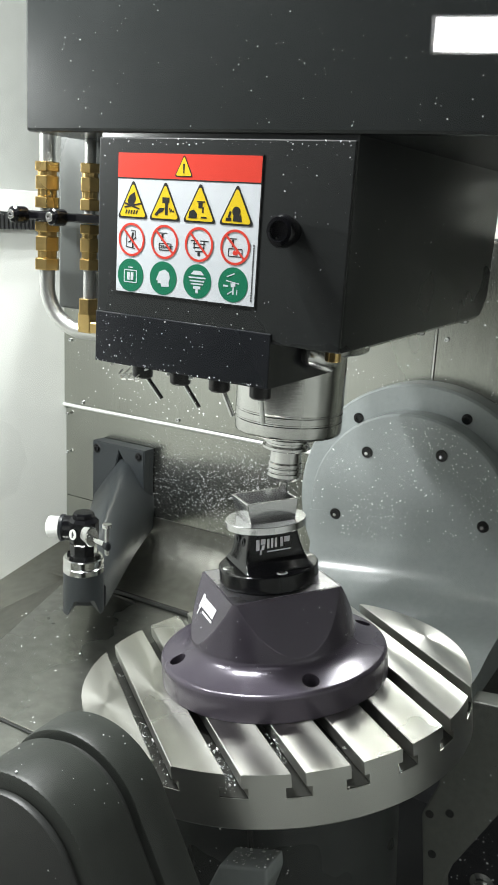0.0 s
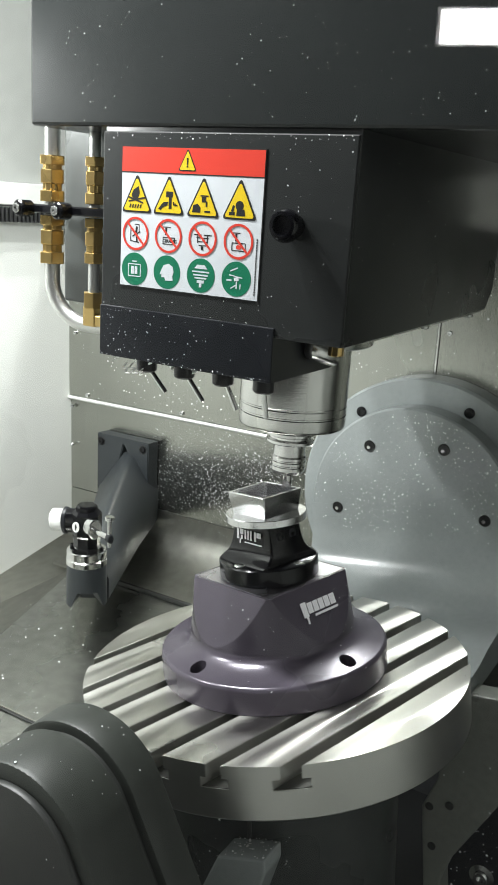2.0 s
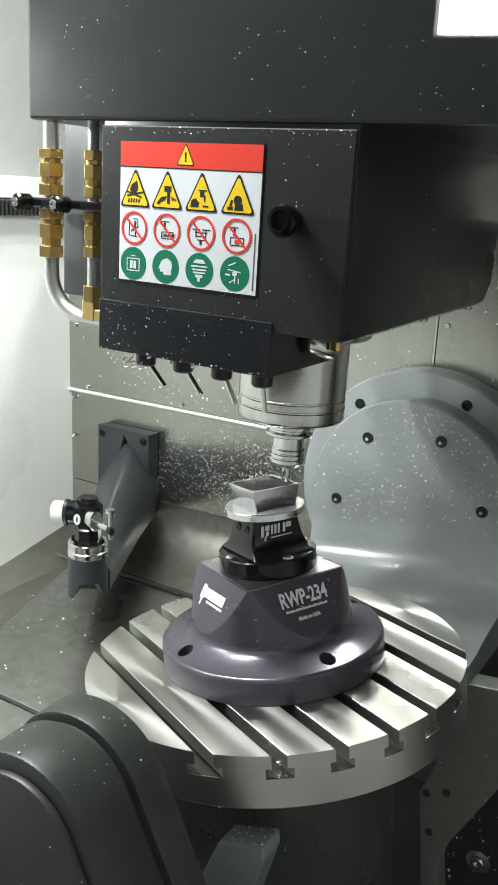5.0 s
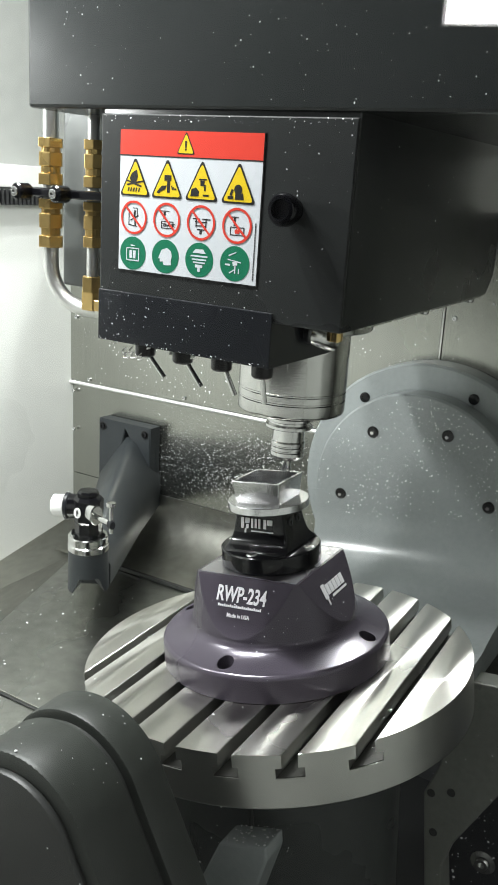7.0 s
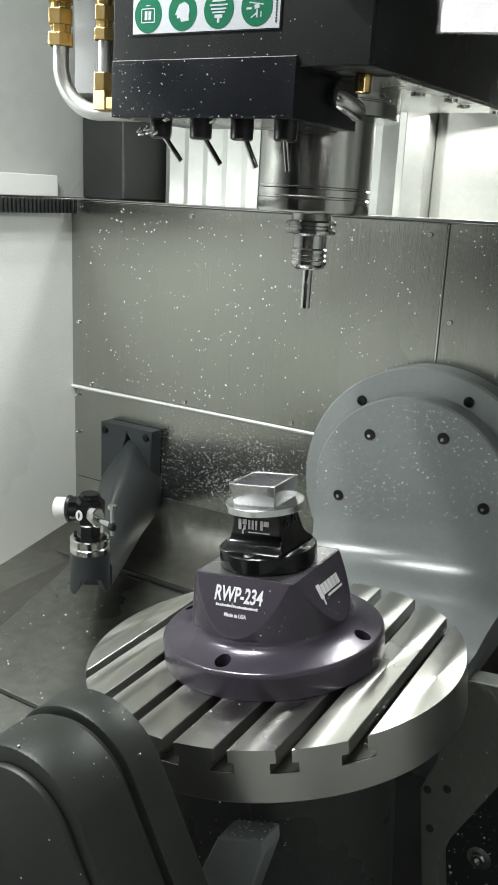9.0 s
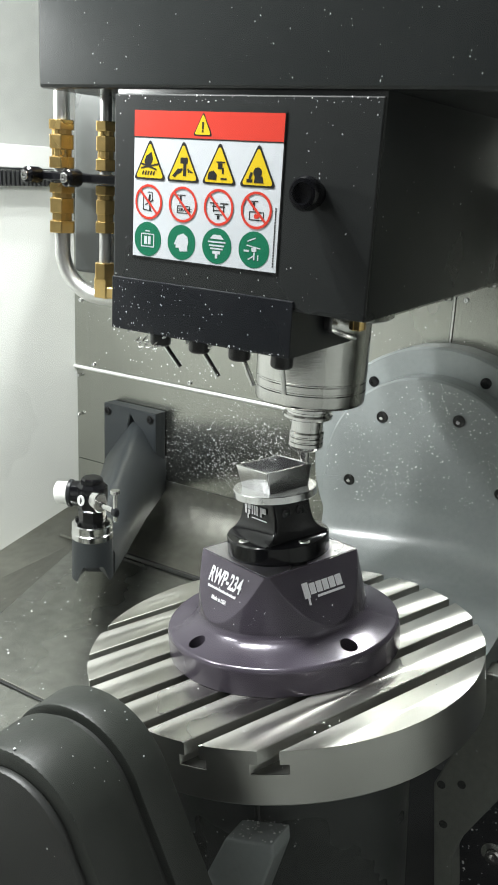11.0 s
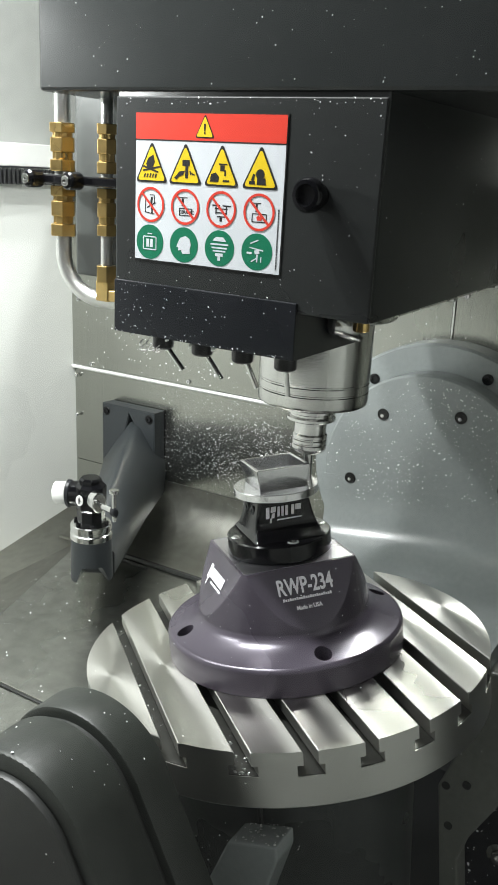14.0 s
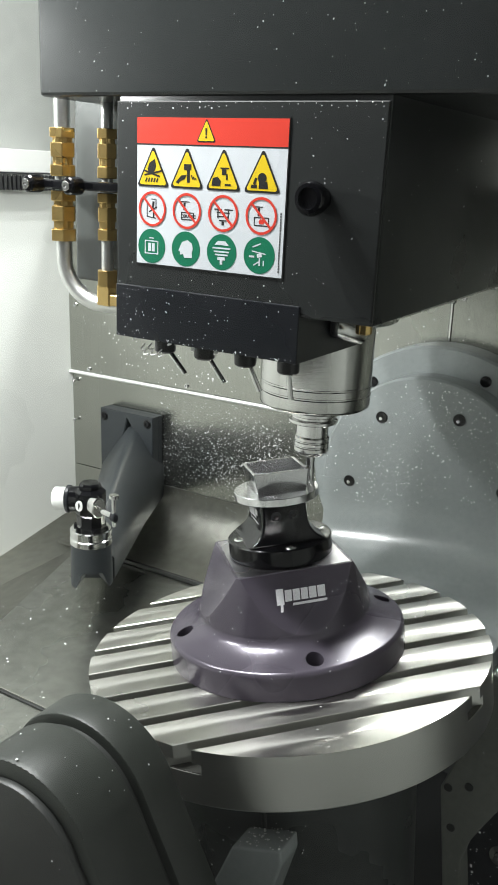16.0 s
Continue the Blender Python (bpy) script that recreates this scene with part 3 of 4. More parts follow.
for k in (0, 2):
    bm = bmesh.new()
    m = pose(0, 0, 0, 0, 0, 90 * k) @ Matrix.Translation((0.0308, 0, 0.185)) @ pose(0, 0, 0, 90, 0, 90)
    for x0, y0, x1, y1 in ((-0.020, -0.005, -0.0165, 0.007), (-0.015, 0.001, -0.010, 0.007), (-0.0145, -0.005, -0.0115, 0.000), (-0.0085, -0.004, -0.006, 0.0065), (-0.0045, -0.004, -0.002, 0.0065), (-0.0005, -0.004, 0.002, 0.0065), (0.0055, -0.004, 0.0085, 0.0065), (0.0095, 0.0005, 0.0155, 0.0065), (-0.0165, -0.010, -0.0145, -0.005), (-0.009, -0.0082, 0.016, -0.0068)):
        prism([(1.3 * x0, 1.2 * y0), (1.3 * x1, 1.2 * y0), (1.3 * x1 + 0.001, 1.2 * y1), (1.3 * x0 + 0.001, 1.2 * y1)], 0, 0.0004, bm, m)
    part("logo", bm, ENGRAVED, fixture, "white engraved maker's mark")

# ---- workpiece ----
work = thing("workpiece", "bright milled aluminium square cup on a round flange", "workpiece")
part("flange", lathe([(0, 0.2030), (0.0525, 0.2030), (0.0535, 0.2040), (0.0535, 0.2125), (0.0528, 0.2132), (0, 0.2132)], 72), CUP_ALU, work, smooth=30)
bm = bmesh.new()


def square_ring(h, z, c):
    pts = []
    for sx, sy, a0 in ((1, 1, 0), (-1, 1, 90), (-1, -1, 180), (1, -1, 270)):
        pts += arc(sx * (h - c), sy * (h - c), c, a0, a0 + 90, 4)
    return [bm.verts.new((x, y, z)) for x, y in pts]


prof = [(0.0305, 0.2128, 0.002), (0.0310, 0.2140, 0.002), (0.0347, 0.2415, 0.002), (0.0343, 0.2420, 0.002), (0.0313, 0.2420, 0.004), (0.0309, 0.2415, 0.004), (0.0296, 0.2175, 0.004), (0.0290, 0.2170, 0.004)]
rings = [square_ring(*p) for p in prof]
for a, b in zip(rings, rings[1:]):
    for i in range(len(a)):
        bm.faces.new((a[i], a[(i + 1) % len(a)], b[(i + 1) % len(b)], b[i]))
bm.faces.new(rings[-1])
part("cup", bm, CUP_ALU, work, smooth=20)
# ---- spindle head ----
head = thing("spindle_head", "dark grey painted spindle head with a warning label", "spindle head")
FY = -0.180
side = [(FY, 0.473), (0.280, 0.480), (0.304, 0.506), (0.309, 0.70), (FY, 0.70)]
YZ = Matrix(((0, 0, 1, 0), (1, 0, 0, 0), (0, 1, 0, 0), (0, 0, 0, 1)))  # outline (y, z) drawn out along x
part("housing", prism(side, -0.158, 0.150, None, YZ, 0.003), HEAD_GREY, head, smooth=35)
part("cover", box(-0.2675, FY - 0.004, 0.676, 0.45, 0.42, 1.73, 0.004), COVER_GREY, head, "glossy dark grey upper cover")
part("front_plate", box(-0.157, FY - 0.004, 0.4735, 0.149, FY, 0.6715, 0.0015), HEAD_GREY, head)

# spindle
TZ = 0.2435
part("spindle", lathe([(0, 0.332), (0.0650, 0.332), (0.0676, 0.3328), (0.0686, 0.3345), (0.0690, 0.337), (0.0690, 0.349), (0.0682, 0.350), (0.0682, 0.3515), (0.0690, 0.3525), (0.0690, 0.360), (0.0684, 0.361), (0.0684, 0.3625), (0.0690, 0.3635), (0.0690, 0.455), (0.0, 0.455)], 96), TURNED, head, "ground steel spindle nose", smooth=25)
part("collar", lathe([(0, 0.441), (0.0935, 0.441), (0.0950, 0.4425), (0.0950, 0.457), (0.0943, 0.458), (0.0943, 0.459), (0.0950, 0.460), (0.0950, 0.50), (0, 0.50)], 96), TURNED, head, smooth=25)
part("tool_holder", lathe([(0, 0.2735), (0.017, 0.2735), (0.0200, 0.2755), (0.0222, 0.279), (0.0222, 0.283), (0.0212, 0.284), (0.0212, 0.285), (0.0222, 0.286), (0.0222, 0.289), (0.0212, 0.290), (0.0212, 0.291), (0.0222, 0.292), (0.0222, 0.295), (0.0205, 0.297), (0.0205, 0.3105), (0.0220, 0.312), (0.0300, 0.3125), (0.0312, 0.3135), (0.0312, 0.3165), (0.0270, 0.3185), (0.0270, 0.3205), (0.0312, 0.3225), (0.0312, 0.3255), (0.0260, 0.3275), (0.0240, 0.334), (0, 0.334)], 72), CHROME, head, "polished collet chuck", smooth=25)
part("end_mill", lathe([(0, 0.2285), (0.0055, 0.2285), (0.0060, 0.2290), (0.0060, 0.255), (0.0057, 0.257), (0.0060, 0.258), (0.0060, 0.275), (0, 0.275)], 28), CHROME, head, "carbide end mill", smooth=30)

# the spindle's axis, and the chuck and cutter at their true length
for ob in head.children:
    kind = ob.name.split(".")[0]
    if kind in ("spindle", "collar"):
        ob.data.transform(Matrix.Translation((-0.005, 0.015, 0.003)))
    if kind in ("tool_holder", "end_mill"):
        ob.data.transform(Matrix.Translation((-0.005, 0.015, 0.334)) @ Matrix.Diagonal((1, 1, 1.10, 1)) @ Matrix.Translation((0, 0, -0.334)))
part("bottom_plate", prism([(-0.125, 0.4715), (0.272, 0.4772), (0.272, 0.4795), (-0.125, 0.4745)], -0.150, 0.146, None, YZ), PIPE, head, "bare steel plate under the housing")
# coolant block with four nozzles
block = part("coolant_block", box(-0.157, FY - 0.006, 0.4265, 0.073, -0.045, 0.484, 0.0010), BLACK_BLOCK, head, "black coolant block")
part("hose", tube([(0.066 + 0.022 * math.sin(radians(a)), -0.105 + 0.03 * (1 - math.cos(radians(a))), 0.458 - 0.014 * a / 90) for a in range(0, 100, 10)], 0.0105), PIPE, head, "bent steel hose elbow", smooth=50)
part("hose_ring", rod((0.073, -0.105, 0.458), (0.080, -0.1045, 0.4575), 0.0135, 20, None, None, 0.001), RUBBER, head, smooth=35)
for sx, sy in ((0.120, 0.010), (0.135, 0.075), (0.125, 0.15), (0.138, 0.24)):
    screw(0.008, 0.004, pose(sx, sy, 0.4722 + 0.0145 * sy, 180, 0, 0), head, "bolt", CHROME)
for nx, dx, dz in ((-0.115, 0.020, -0.026), (-0.061, 0.019, -0.028), (-0.008, 0.012, -0.030), (0.045, 0.002, -0.032)):
    body = part("nozzle", rod((nx, -0.150, 0.430), (nx, -0.150, 0.4075), 0.0125, 12, None, 0.0120, 0.002), RUBBER, head, smooth=40)
    a = Vector((nx + 0.004 * (dx > 0.01), -0.150, 0.411))
    part("jet", rod(a, a + Vector((dx, 0.006, dz)), 0.0030, 12), CHROME, body, smooth=40)

# curled chips caught on the lower edge of the block and round the outer nozzle
chip_rng = random.Random(21)
for cx, cz, span in ((-0.137, 0.4265, 0.012), (-0.118, 0.4180, 0.022), (-0.105, 0.4130, 0.018), (-0.090, 0.4250, 0.014), (-0.128, 0.4160, 0.024), (-0.060, 0.4250, 0.012), (-0.030, 0.4245, 0.010)):
    lean_x, lean_z, r, turns = chip_rng.uniform(0.5, 1), chip_rng.uniform(-0.9, 0.1), chip_rng.uniform(0.0014, 0.0030), chip_rng.uniform(2.0, 3.5)
    curl = []
    for i in range(34):
        u = i / 33
        w = 2 * math.pi * turns * u
        curl.append((cx + span * lean_x * (u - 0.3) + r * math.cos(w), FY + 0.012 + chip_rng.uniform(-0.0002, 0.0002) + r * math.sin(w) - 0.016 * u, cz + span * lean_z * u * 0.6 + 0.6 * r * math.sin(w + 0.7)))
    part("chip", tube(curl, 0.00075, 5), LIP, head, "curled bright metal chip", smooth=60)

# knob and small plugs on the front
kn = lathe([(0.0115, 0.0), (0.0115, 0.010), (0.0150, 0.012), (0.0160, 0.016), (0.0160, 0.022), (0.0135, 0.026), (0.010, 0.0265), (0.009, 0.024), (0, 0.0235)], 32)
bmesh.ops.transform(kn, matrix=Matrix.Translation((0.087, FY - 0.003, 0.586)) @ STAND, verts=kn.verts)
part("knob", kn, BLACK_GLOSS, head, "glossy black round knob", smooth=40)
part("plug", rod((0.118, -0.130, 0.474), (0.118, -0.130, 0.456), 0.0085, 16, None, None, 0.001), BRASS, head, "brass plug", smooth=40)

# hydraulic pipes beside the head
PXY = ((-0.309, -0.105, 0.0135), (-0.243, -0.100, 0.0105))


def fitting(x, y, z0, z1, r, parent):
    """A brass coupling of hexagons and rings."""
    h = z1 - z0
    bm = bmesh.new()
    for a, b, k in ((0, 0.24, 1.25), (0.26, 0.40, 1.0), (0.40, 0.70, 1.2), (0.72, 0.80, 0.95), (0.80, 1.0, 1.25)):
        prism(arc(x, y, r * k, 10, 310, 5), z0 + h * a, z0 + h * b, bm, None, 0.0008)
    lathe([(0, z0), (r * 0.9, z0), (r * 0.9, z1), (0, z1)], 16, bm, Matrix.Translation((x, y, 0)))
    return part("fitting", bm, BRASS, parent, "brass pipe coupling")


for i, (px, py, pr) in enumerate(PXY):
    pipe = part("pipe", tube([(px, py, 0.72), (px, py, 0.475)] if i else [(px, py, 0.72), (px, py, 0.505)] + [(px + 0.05 - 0.05 * math.cos(radians(a)), py + 0.012 * a / 90, 0.490 - 0.050 * math.sin(radians(a))) for a in range(0, 91, 10)] + [(px + 0.085, py + 0.015, 0.440), (-0.15, py + 0.015, 0.440)], 0.0100 if i == 0 else 0.0072), PIPE, head, "steel hydraulic pipe", smooth=50)
    fitting(px, py, 0.592, 0.648, pr, head)
    fitting(px, py, 0.515 + 0.005 * i, 0.575, pr, head)
elbow = box(-0.253, -0.109, 0.441, -0.233, -0.091, 0.466, 0.0015)
box(-0.244, -0.108, 0.442, -0.205, -0.092, 0.456, 0.0015, bm=elbow)
prism(arc(-0.243, -0.100, 0.0135, 10, 310, 5), 0.464, 0.484, elbow, None, 0.0008)
part("elbow", elbow, BRASS, head, "brass elbow fitting")
# clamp strap and the backing post of the pipes
bm = box(-0.36, -0.122, 0.577, -0.135, -0.092, 0.588, 0.002)
for cx in (-0.335, -0.270):
    rod((cx, -0.118, 0.582), (cx, -0.140, 0.582), 0.0105, 14, bm, None, 0.002)
part("clamp", bm, BLACK_GLOSS, head, "glossy black pipe clamp")
for cx in (-0.335, -0.270):
    screw(0.006, 0.003, Matrix.Translation((cx, -0.1405, 0.582)) @ STAND, head, "screw", CHROME)
# Lighter grey than the cover: the nearby lamp's light is put into it.
part("backing_post", box(-0.330, -0.062, 0.462, -0.160, 0.05, 0.70, 0.004), DRUM_GREY, head, "panel behind the pipes, grey lightened for the nearby lamp")

# warning label
LX0, LX1, LZ0, LZ1 = -0.1290, 0.0505, 0.5090, 0.6555
LY = FY - 0.0042
label = part("label_plate", box(LX0 - 0.0012, LY - 0.0006, LZ0 - 0.0012, LX1 + 0.0012, LY, LZ1 + 0.0012), INK, head, "white warning label with a red band and rows of signs")
LW, LH = LX1 - LX0, LZ1 - LZ0


def lab(x, z, lift):
    """A place on the label, from its lower left corner in shares of its width and height."""
    return Matrix.Translation((LX0 + x * LW, LY - 0.0006 - 0.00022 * lift, LZ0 + z * LH)) @ STAND


def decal(name, outline, m, material, bm=None):
    return prism(outline, -0.0001, 0.00011, bm, m)


def disc_pts(r, n=28):
    return arc(0, 0, r, 0, 360 - 360 / n, n - 1)


part("sheet", box(LX0, LY - 0.0008, LZ0, LX1, LY - 0.0003, LZ1), STICKER, label)
part("red_band", prism([(0, 0), (LW, 0), (LW, 0.172 * LH), (0, 0.172 * LH)], -0.0001, 0.0001, None, lab(0, 0.828, 1.4)), RED, label)


def triangle(s):
    out = []
    for k in range(3):
        a = 90 + 120 * k
        out += arc(0.90 * s * math.cos(radians(a)), 0.90 * s * math.sin(radians(a)), 0.10 * s, a - 60, a + 60, 4)
    return [(x, y * 1.12) for x, y in out]


def sign_triangle(x, z, s, marks):
    m = lab(x, z, 2.2)
    t = part("sign", decal("sign", triangle(s), m, INK), INK, label)
    part("field", decal("field", triangle(s * 0.86), lab(x, z, 3.2), YELLOW), YELLOW, t)
    bm = bmesh.new()
    for pts in marks:
        decal("mark", [(px * s, py * s) for px, py in pts], lab(x, z, 4.2), INK, bm)
    part("mark", bm, INK, t)


def quad(x0, y0, x1, y1, w):
    d = Vector((x1 - x0, y1 - y0)).normalized() * w / 2
    return [(x0 - d.y, y0 + d.x), (x0 + d.y, y0 - d.x), (x1 + d.y, y1 - d.x), (x1 - d.y, y1 + d.x)][::-1]


TS = 0.0222
HANDLIKE = [(-0.2, 0.45), (0.1, 0.62), (0.18, 0.3), (0.05, 0.0), (-0.25, 0.05), (-0.32, 0.2)][::-1]
sign_triangle(0.118, 0.632, TS, [HANDLIKE, quad(-0.5, -0.1, 0.5, 0.1, 0.08), quad(-0.5, 0.1, 0.4, -0.15, 0.08)] + [quad(-0.35 + 0.16 * i, -0.22, -0.42 + 0.16 * i, -0.40, 0.07) for i in range(5)])
sign_triangle(0.356, 0.632, TS, [quad(-0.15, 0.32, 0.25, 0.32, 0.26), quad(0.1, 0.2, 0.1, -0.35, 0.16), [(-0.6, -0.36), (-0.3, -0.05), (0.0, -0.02), (-0.1, -0.2), (-0.35, -0.3), (-0.45, -0.42)][::-1]] + [quad(0.28 + 0.1 * i, -0.02 - 0.06 * i, 0.34 + 0.1 * i, -0.2, 0.06) for i in range(3)])
sign_triangle(0.602, 0.632, TS, [quad(-0.15, 0.34, 0.3, 0.34, 0.06), quad(0.05, 0.3, 0.05, 0.05, 0.22), quad(0.2, 0.1, 0.2, -0.15, 0.08), [(-0.6, -0.42), (-0.55, -0.1), (-0.3, -0.02), (-0.12, -0.2), (-0.15, -0.42)][::-1], quad(0.1, -0.36, 0.42, -0.36, 0.08)])
sign_triangle(0.852, 0.632, TS, [disc_pts(0.22, 14), [(-0.16, -0.44), (-0.14, -0.15), (0.26, -0.15), (0.32, -0.44)][::-1], quad(-0.55, -0.36, -0.25, -0.36, 0.14), quad(-0.4, -0.28, -0.3, 0.0, 0.12)])
bm = bmesh.new()
m = lab(0.482, 0.897, 2.2)
t = part("sign", decal("sign", triangle(0.0122), m, INK), INK, label)
part("field", decal("field", triangle(0.0105), lab(0.482, 0.897, 3.2), YELLOW), YELLOW, t)
bm = decal("mark", [(-0.0007, -0.0012), (0.0007, -0.0012), (0.0011, 0.0055), (-0.0011, 0.0055)], lab(0.482, 0.897, 4.2), INK)
decal("mark", disc_pts(0.0010, 10), lab(0.482, 0.877, 4.2), INK, bm)
part("mark", bm, INK, t)

CR = 0.0178
NO_MARKS = (
    [quad(-0.45, 0.55, -0.45, -0.5, 0.06), quad(-0.5, -0.5, 0.3, -0.6, 0.06), quad(0.0, -0.1, 0.1, 0.5, 0.16), quad(0.12, -0.6, 0.1, 0.0, 0.12), quad(-0.3, -0.2, 0.4, 0.15, 0.08), quad(-0.1, 0.65, 0.25, 0.65, 0.05), quad(0.3, 0.65, 0.3, 0.1, 0.05)],
    [quad(-0.5, 0.6, 0.2, 0.6, 0.05), quad(-0.2, 0.55, -0.2, 0.05, 0.16), quad(-0.45, -0.1, 0.55, -0.1, 0.06), quad(-0.45, -0.55, 0.55, -0.55, 0.06), quad(-0.45, -0.1, -0.45, -0.55, 0.06), quad(0.55, -0.1, 0.55, -0.55, 0.06)],
    [quad(-0.7, 0.25, -0.1, 0.25, 0.08), quad(0.1, 0.25, 0.75, 0.25, 0.08), quad(-0.5, 0.05, -0.05, 0.05, 0.07), quad(0.05, 0.05, 0.5, 0.05, 0.07), quad(-0.45, -0.2, 0.45, -0.2, 0.07), quad(-0.3, -0.45, 0.3, -0.45, 0.07), quad(-0.4, 0.2, -0.4, -0.3, 0.07), quad(0.4, 0.2, 0.4, -0.3, 0.07), quad(0.0, -0.5, 0.0, -0.75, 0.18)],
    [quad(-0.5, 0.55, 0.1, 0.55, 0.06), quad(-0.2, 0.5, -0.2, 0.0, 0.14), quad(-0.5, -0.1, 0.55, -0.1, 0.06), quad(-0.5, -0.6, 0.55, -0.6, 0.06), quad(-0.5, -0.1, -0.5, -0.6, 0.06), quad(0.55, -0.1, 0.55, -0.6, 0.06)],
)


def ring_bm(r0, r1, m, n=36):
    bm = bmesh.new()
    rings = [[bm.verts.new((r * math.cos(2 * math.pi * i / n), r * math.sin(2 * math.pi * i / n), z)) for i in range(n)] for r, z in ((r0, 0), (r0, 0.0001), (r1, 0.0001), (r1, 0))]
    for a, b in zip(rings, rings[1:]):
        for i in range(n):
            bm.faces.new((a[i], a[(i + 1) % n], b[(i + 1) % n], b[i]))
    bmesh.ops.transform(bm, matrix=m, verts=bm.verts)
    return bm


for i, marks in enumerate(NO_MARKS):
    x, z = 0.114 + 0.247 * i, 0.386 + 0.002 * i
    bm = bmesh.new()
    for pts in marks:
        decal("mark", [(px * CR * 0.86, py * CR * 0.86) for px, py in pts], lab(x, z, 1.4), INK, bm)
    sign = part("pictogram", bm, INK, label)
    bm = ring_bm(CR * 0.86, CR, lab(x, z, 2.6))
    decal("bar", [(px * CR, py * CR) for px, py in quad(-0.66, 0.66, 0.66, -0.66, 0.13)], lab(x, z, 2.6), RED, bm)
    part("red_ring", bm, RED, sign)
engraving("CERAMIC", 0.0045, lab(0.372, 0.352, 1.6), "lettering", label, INK, 0.00005)
FLAME = [(-0.14, -0.52), (0.16, -0.52), (0.22, -0.36), (0.1, -0.16), (0.04, -0.3), (-0.04, -0.18), (-0.2, -0.34)][::-1]
part("flame", decal("flame", [(px * CR * 0.86, py * CR * 0.86) for px, py in FLAME[::-1]], lab(0.857, 0.394, 1.6), RED), RED, label)
DO_MARKS = (
    [quad(-0.55, 0.35, 0.55, 0.35, 0.07), quad(-0.55, -0.5, 0.55, -0.5, 0.07), quad(-0.55, 0.35, -0.55, -0.5, 0.07), quad(0.55, 0.35, 0.55, -0.5, 0.07), quad(-0.17, 0.2, -0.17, -0.35, 0.24), quad(0.15, 0.2, 0.15, -0.35, 0.24), quad(-0.2, 0.55, 0.2, 0.55, 0.07)],
    [[(-0.30, 0.45), (0.15, 0.6), (0.5, 0.4), (0.6, 0.05), (0.5, -0.25), (0.55, -0.55), (-0.1, -0.6), (-0.2, -0.35), (-0.45, -0.4), (-0.45, -0.15), (-0.62, -0.2), (-0.48, 0.1)]],
    [[(-0.55, 0.45), (-0.3, 0.72), (0.3, 0.72), (0.55, 0.45)][::-1], quad(-0.7, 0.25, 0.7, 0.25, 0.1), quad(-0.6, 0.02, 0.6, 0.02, 0.1), quad(-0.5, -0.18, 0.5, -0.18, 0.1), quad(-0.3, -0.42, 0.3, -0.42, 0.2), quad(0.0, -0.5, 0.0, -0.8, 0.2)],
    [quad(-0.5, 0.5, 0.1, 0.75, 0.08), quad(-0.55, 0.25, 0.5, 0.1, 0.07), quad(0.0, 0.12, 0.05, -0.12, 0.36), quad(-0.75, -0.1, -0.35, -0.1, 0.12), quad(0.05, -0.15, 0.05, -0.65, 0.1), quad(-0.4, -0.65, 0.0, -0.4, 0.08), quad(0.35, -0.3, 0.35, -0.65, 0.08)],
)
for i, marks in enumerate(DO_MARKS):
    x, z = 0.112 + 0.247 * i, 0.126 + 0.003 * i
    sign = part("green_disc", decal("green", disc_pts(CR, 36), lab(x, z, 1.4), GREEN), GREEN, label)
    bm = bmesh.new()
    for pts in marks:
        decal("mark", [(px * CR * 0.86, py * CR * 0.86) for px, py in pts], lab(x, z, 2.4), STICKER, bm)
    part("pictogram", bm, STICKER, sign)
bm = bmesh.new()
for k in range(22):
    box(LX1 - 0.0046, LY - 0.0011, LZ0 + 0.005 + 0.0026 * k, LX1 - 0.0034, LY - 0.0007, LZ0 + 0.0068 + 0.0026 * k, bm=bm)
part("fine_print", bm, INK, label)
part("band_edge", prism([(0, -0.0012), (LW, -0.0012), (LW, 0), (0, 0)], -0.0001, 0.0001, None, lab(0, 0.828, 1.4)), INK, label)

# ---- tool setter on its arm ----
setter_arm = thing("setter_arm", "dark grey cast arm bolted to the back wall", "arm")
part("back_plate", box(-0.784, WY - 0.012, -0.080, -0.636, WY + 0.004, 0.083, 0.002), SETTER_GREY, setter_arm)
plate = prism([(-0.784, 0.083), (-0.784, -0.080), (-0.733, -0.080), (-0.733, -0.030), (-0.707, 0.070), (-0.640, -0.033), (-0.640, -0.080), (-0.636, -0.080), (-0.636, 0.083)], 0.0118 - WY, 0.032 - WY, None, STAND)
bmesh.ops.bevel(plate, geom=[e for e in plate.edges if all(abs(w.co.y - (WY - 0.032)) < 1e-5 for w in e.verts)], offset=0.0018, segments=2, affect="EDGES")
part("mount_plate", plate, SETTER_GREY, setter_arm)
for sx, sz in ((-0.7715, 0.066), (-0.651, 0.067)):
    # Black disc under the bolt head, coloured for the shade of a sunk bore.
    part("painted_counterbore", lathe([(0, 0.0006), (0.0085, 0.0006), (0.0095, 0.0012), (0.0105, 0.0)], 20, None, Matrix.Translation((sx, WY - 0.0320, sz)) @ STAND), HOLE, setter_arm)
    screw(0.0070, 0.0030, Matrix.Translation((sx, WY - 0.0330, sz)) @ STAND, setter_arm, "bolt", BLACK_GLOSS)
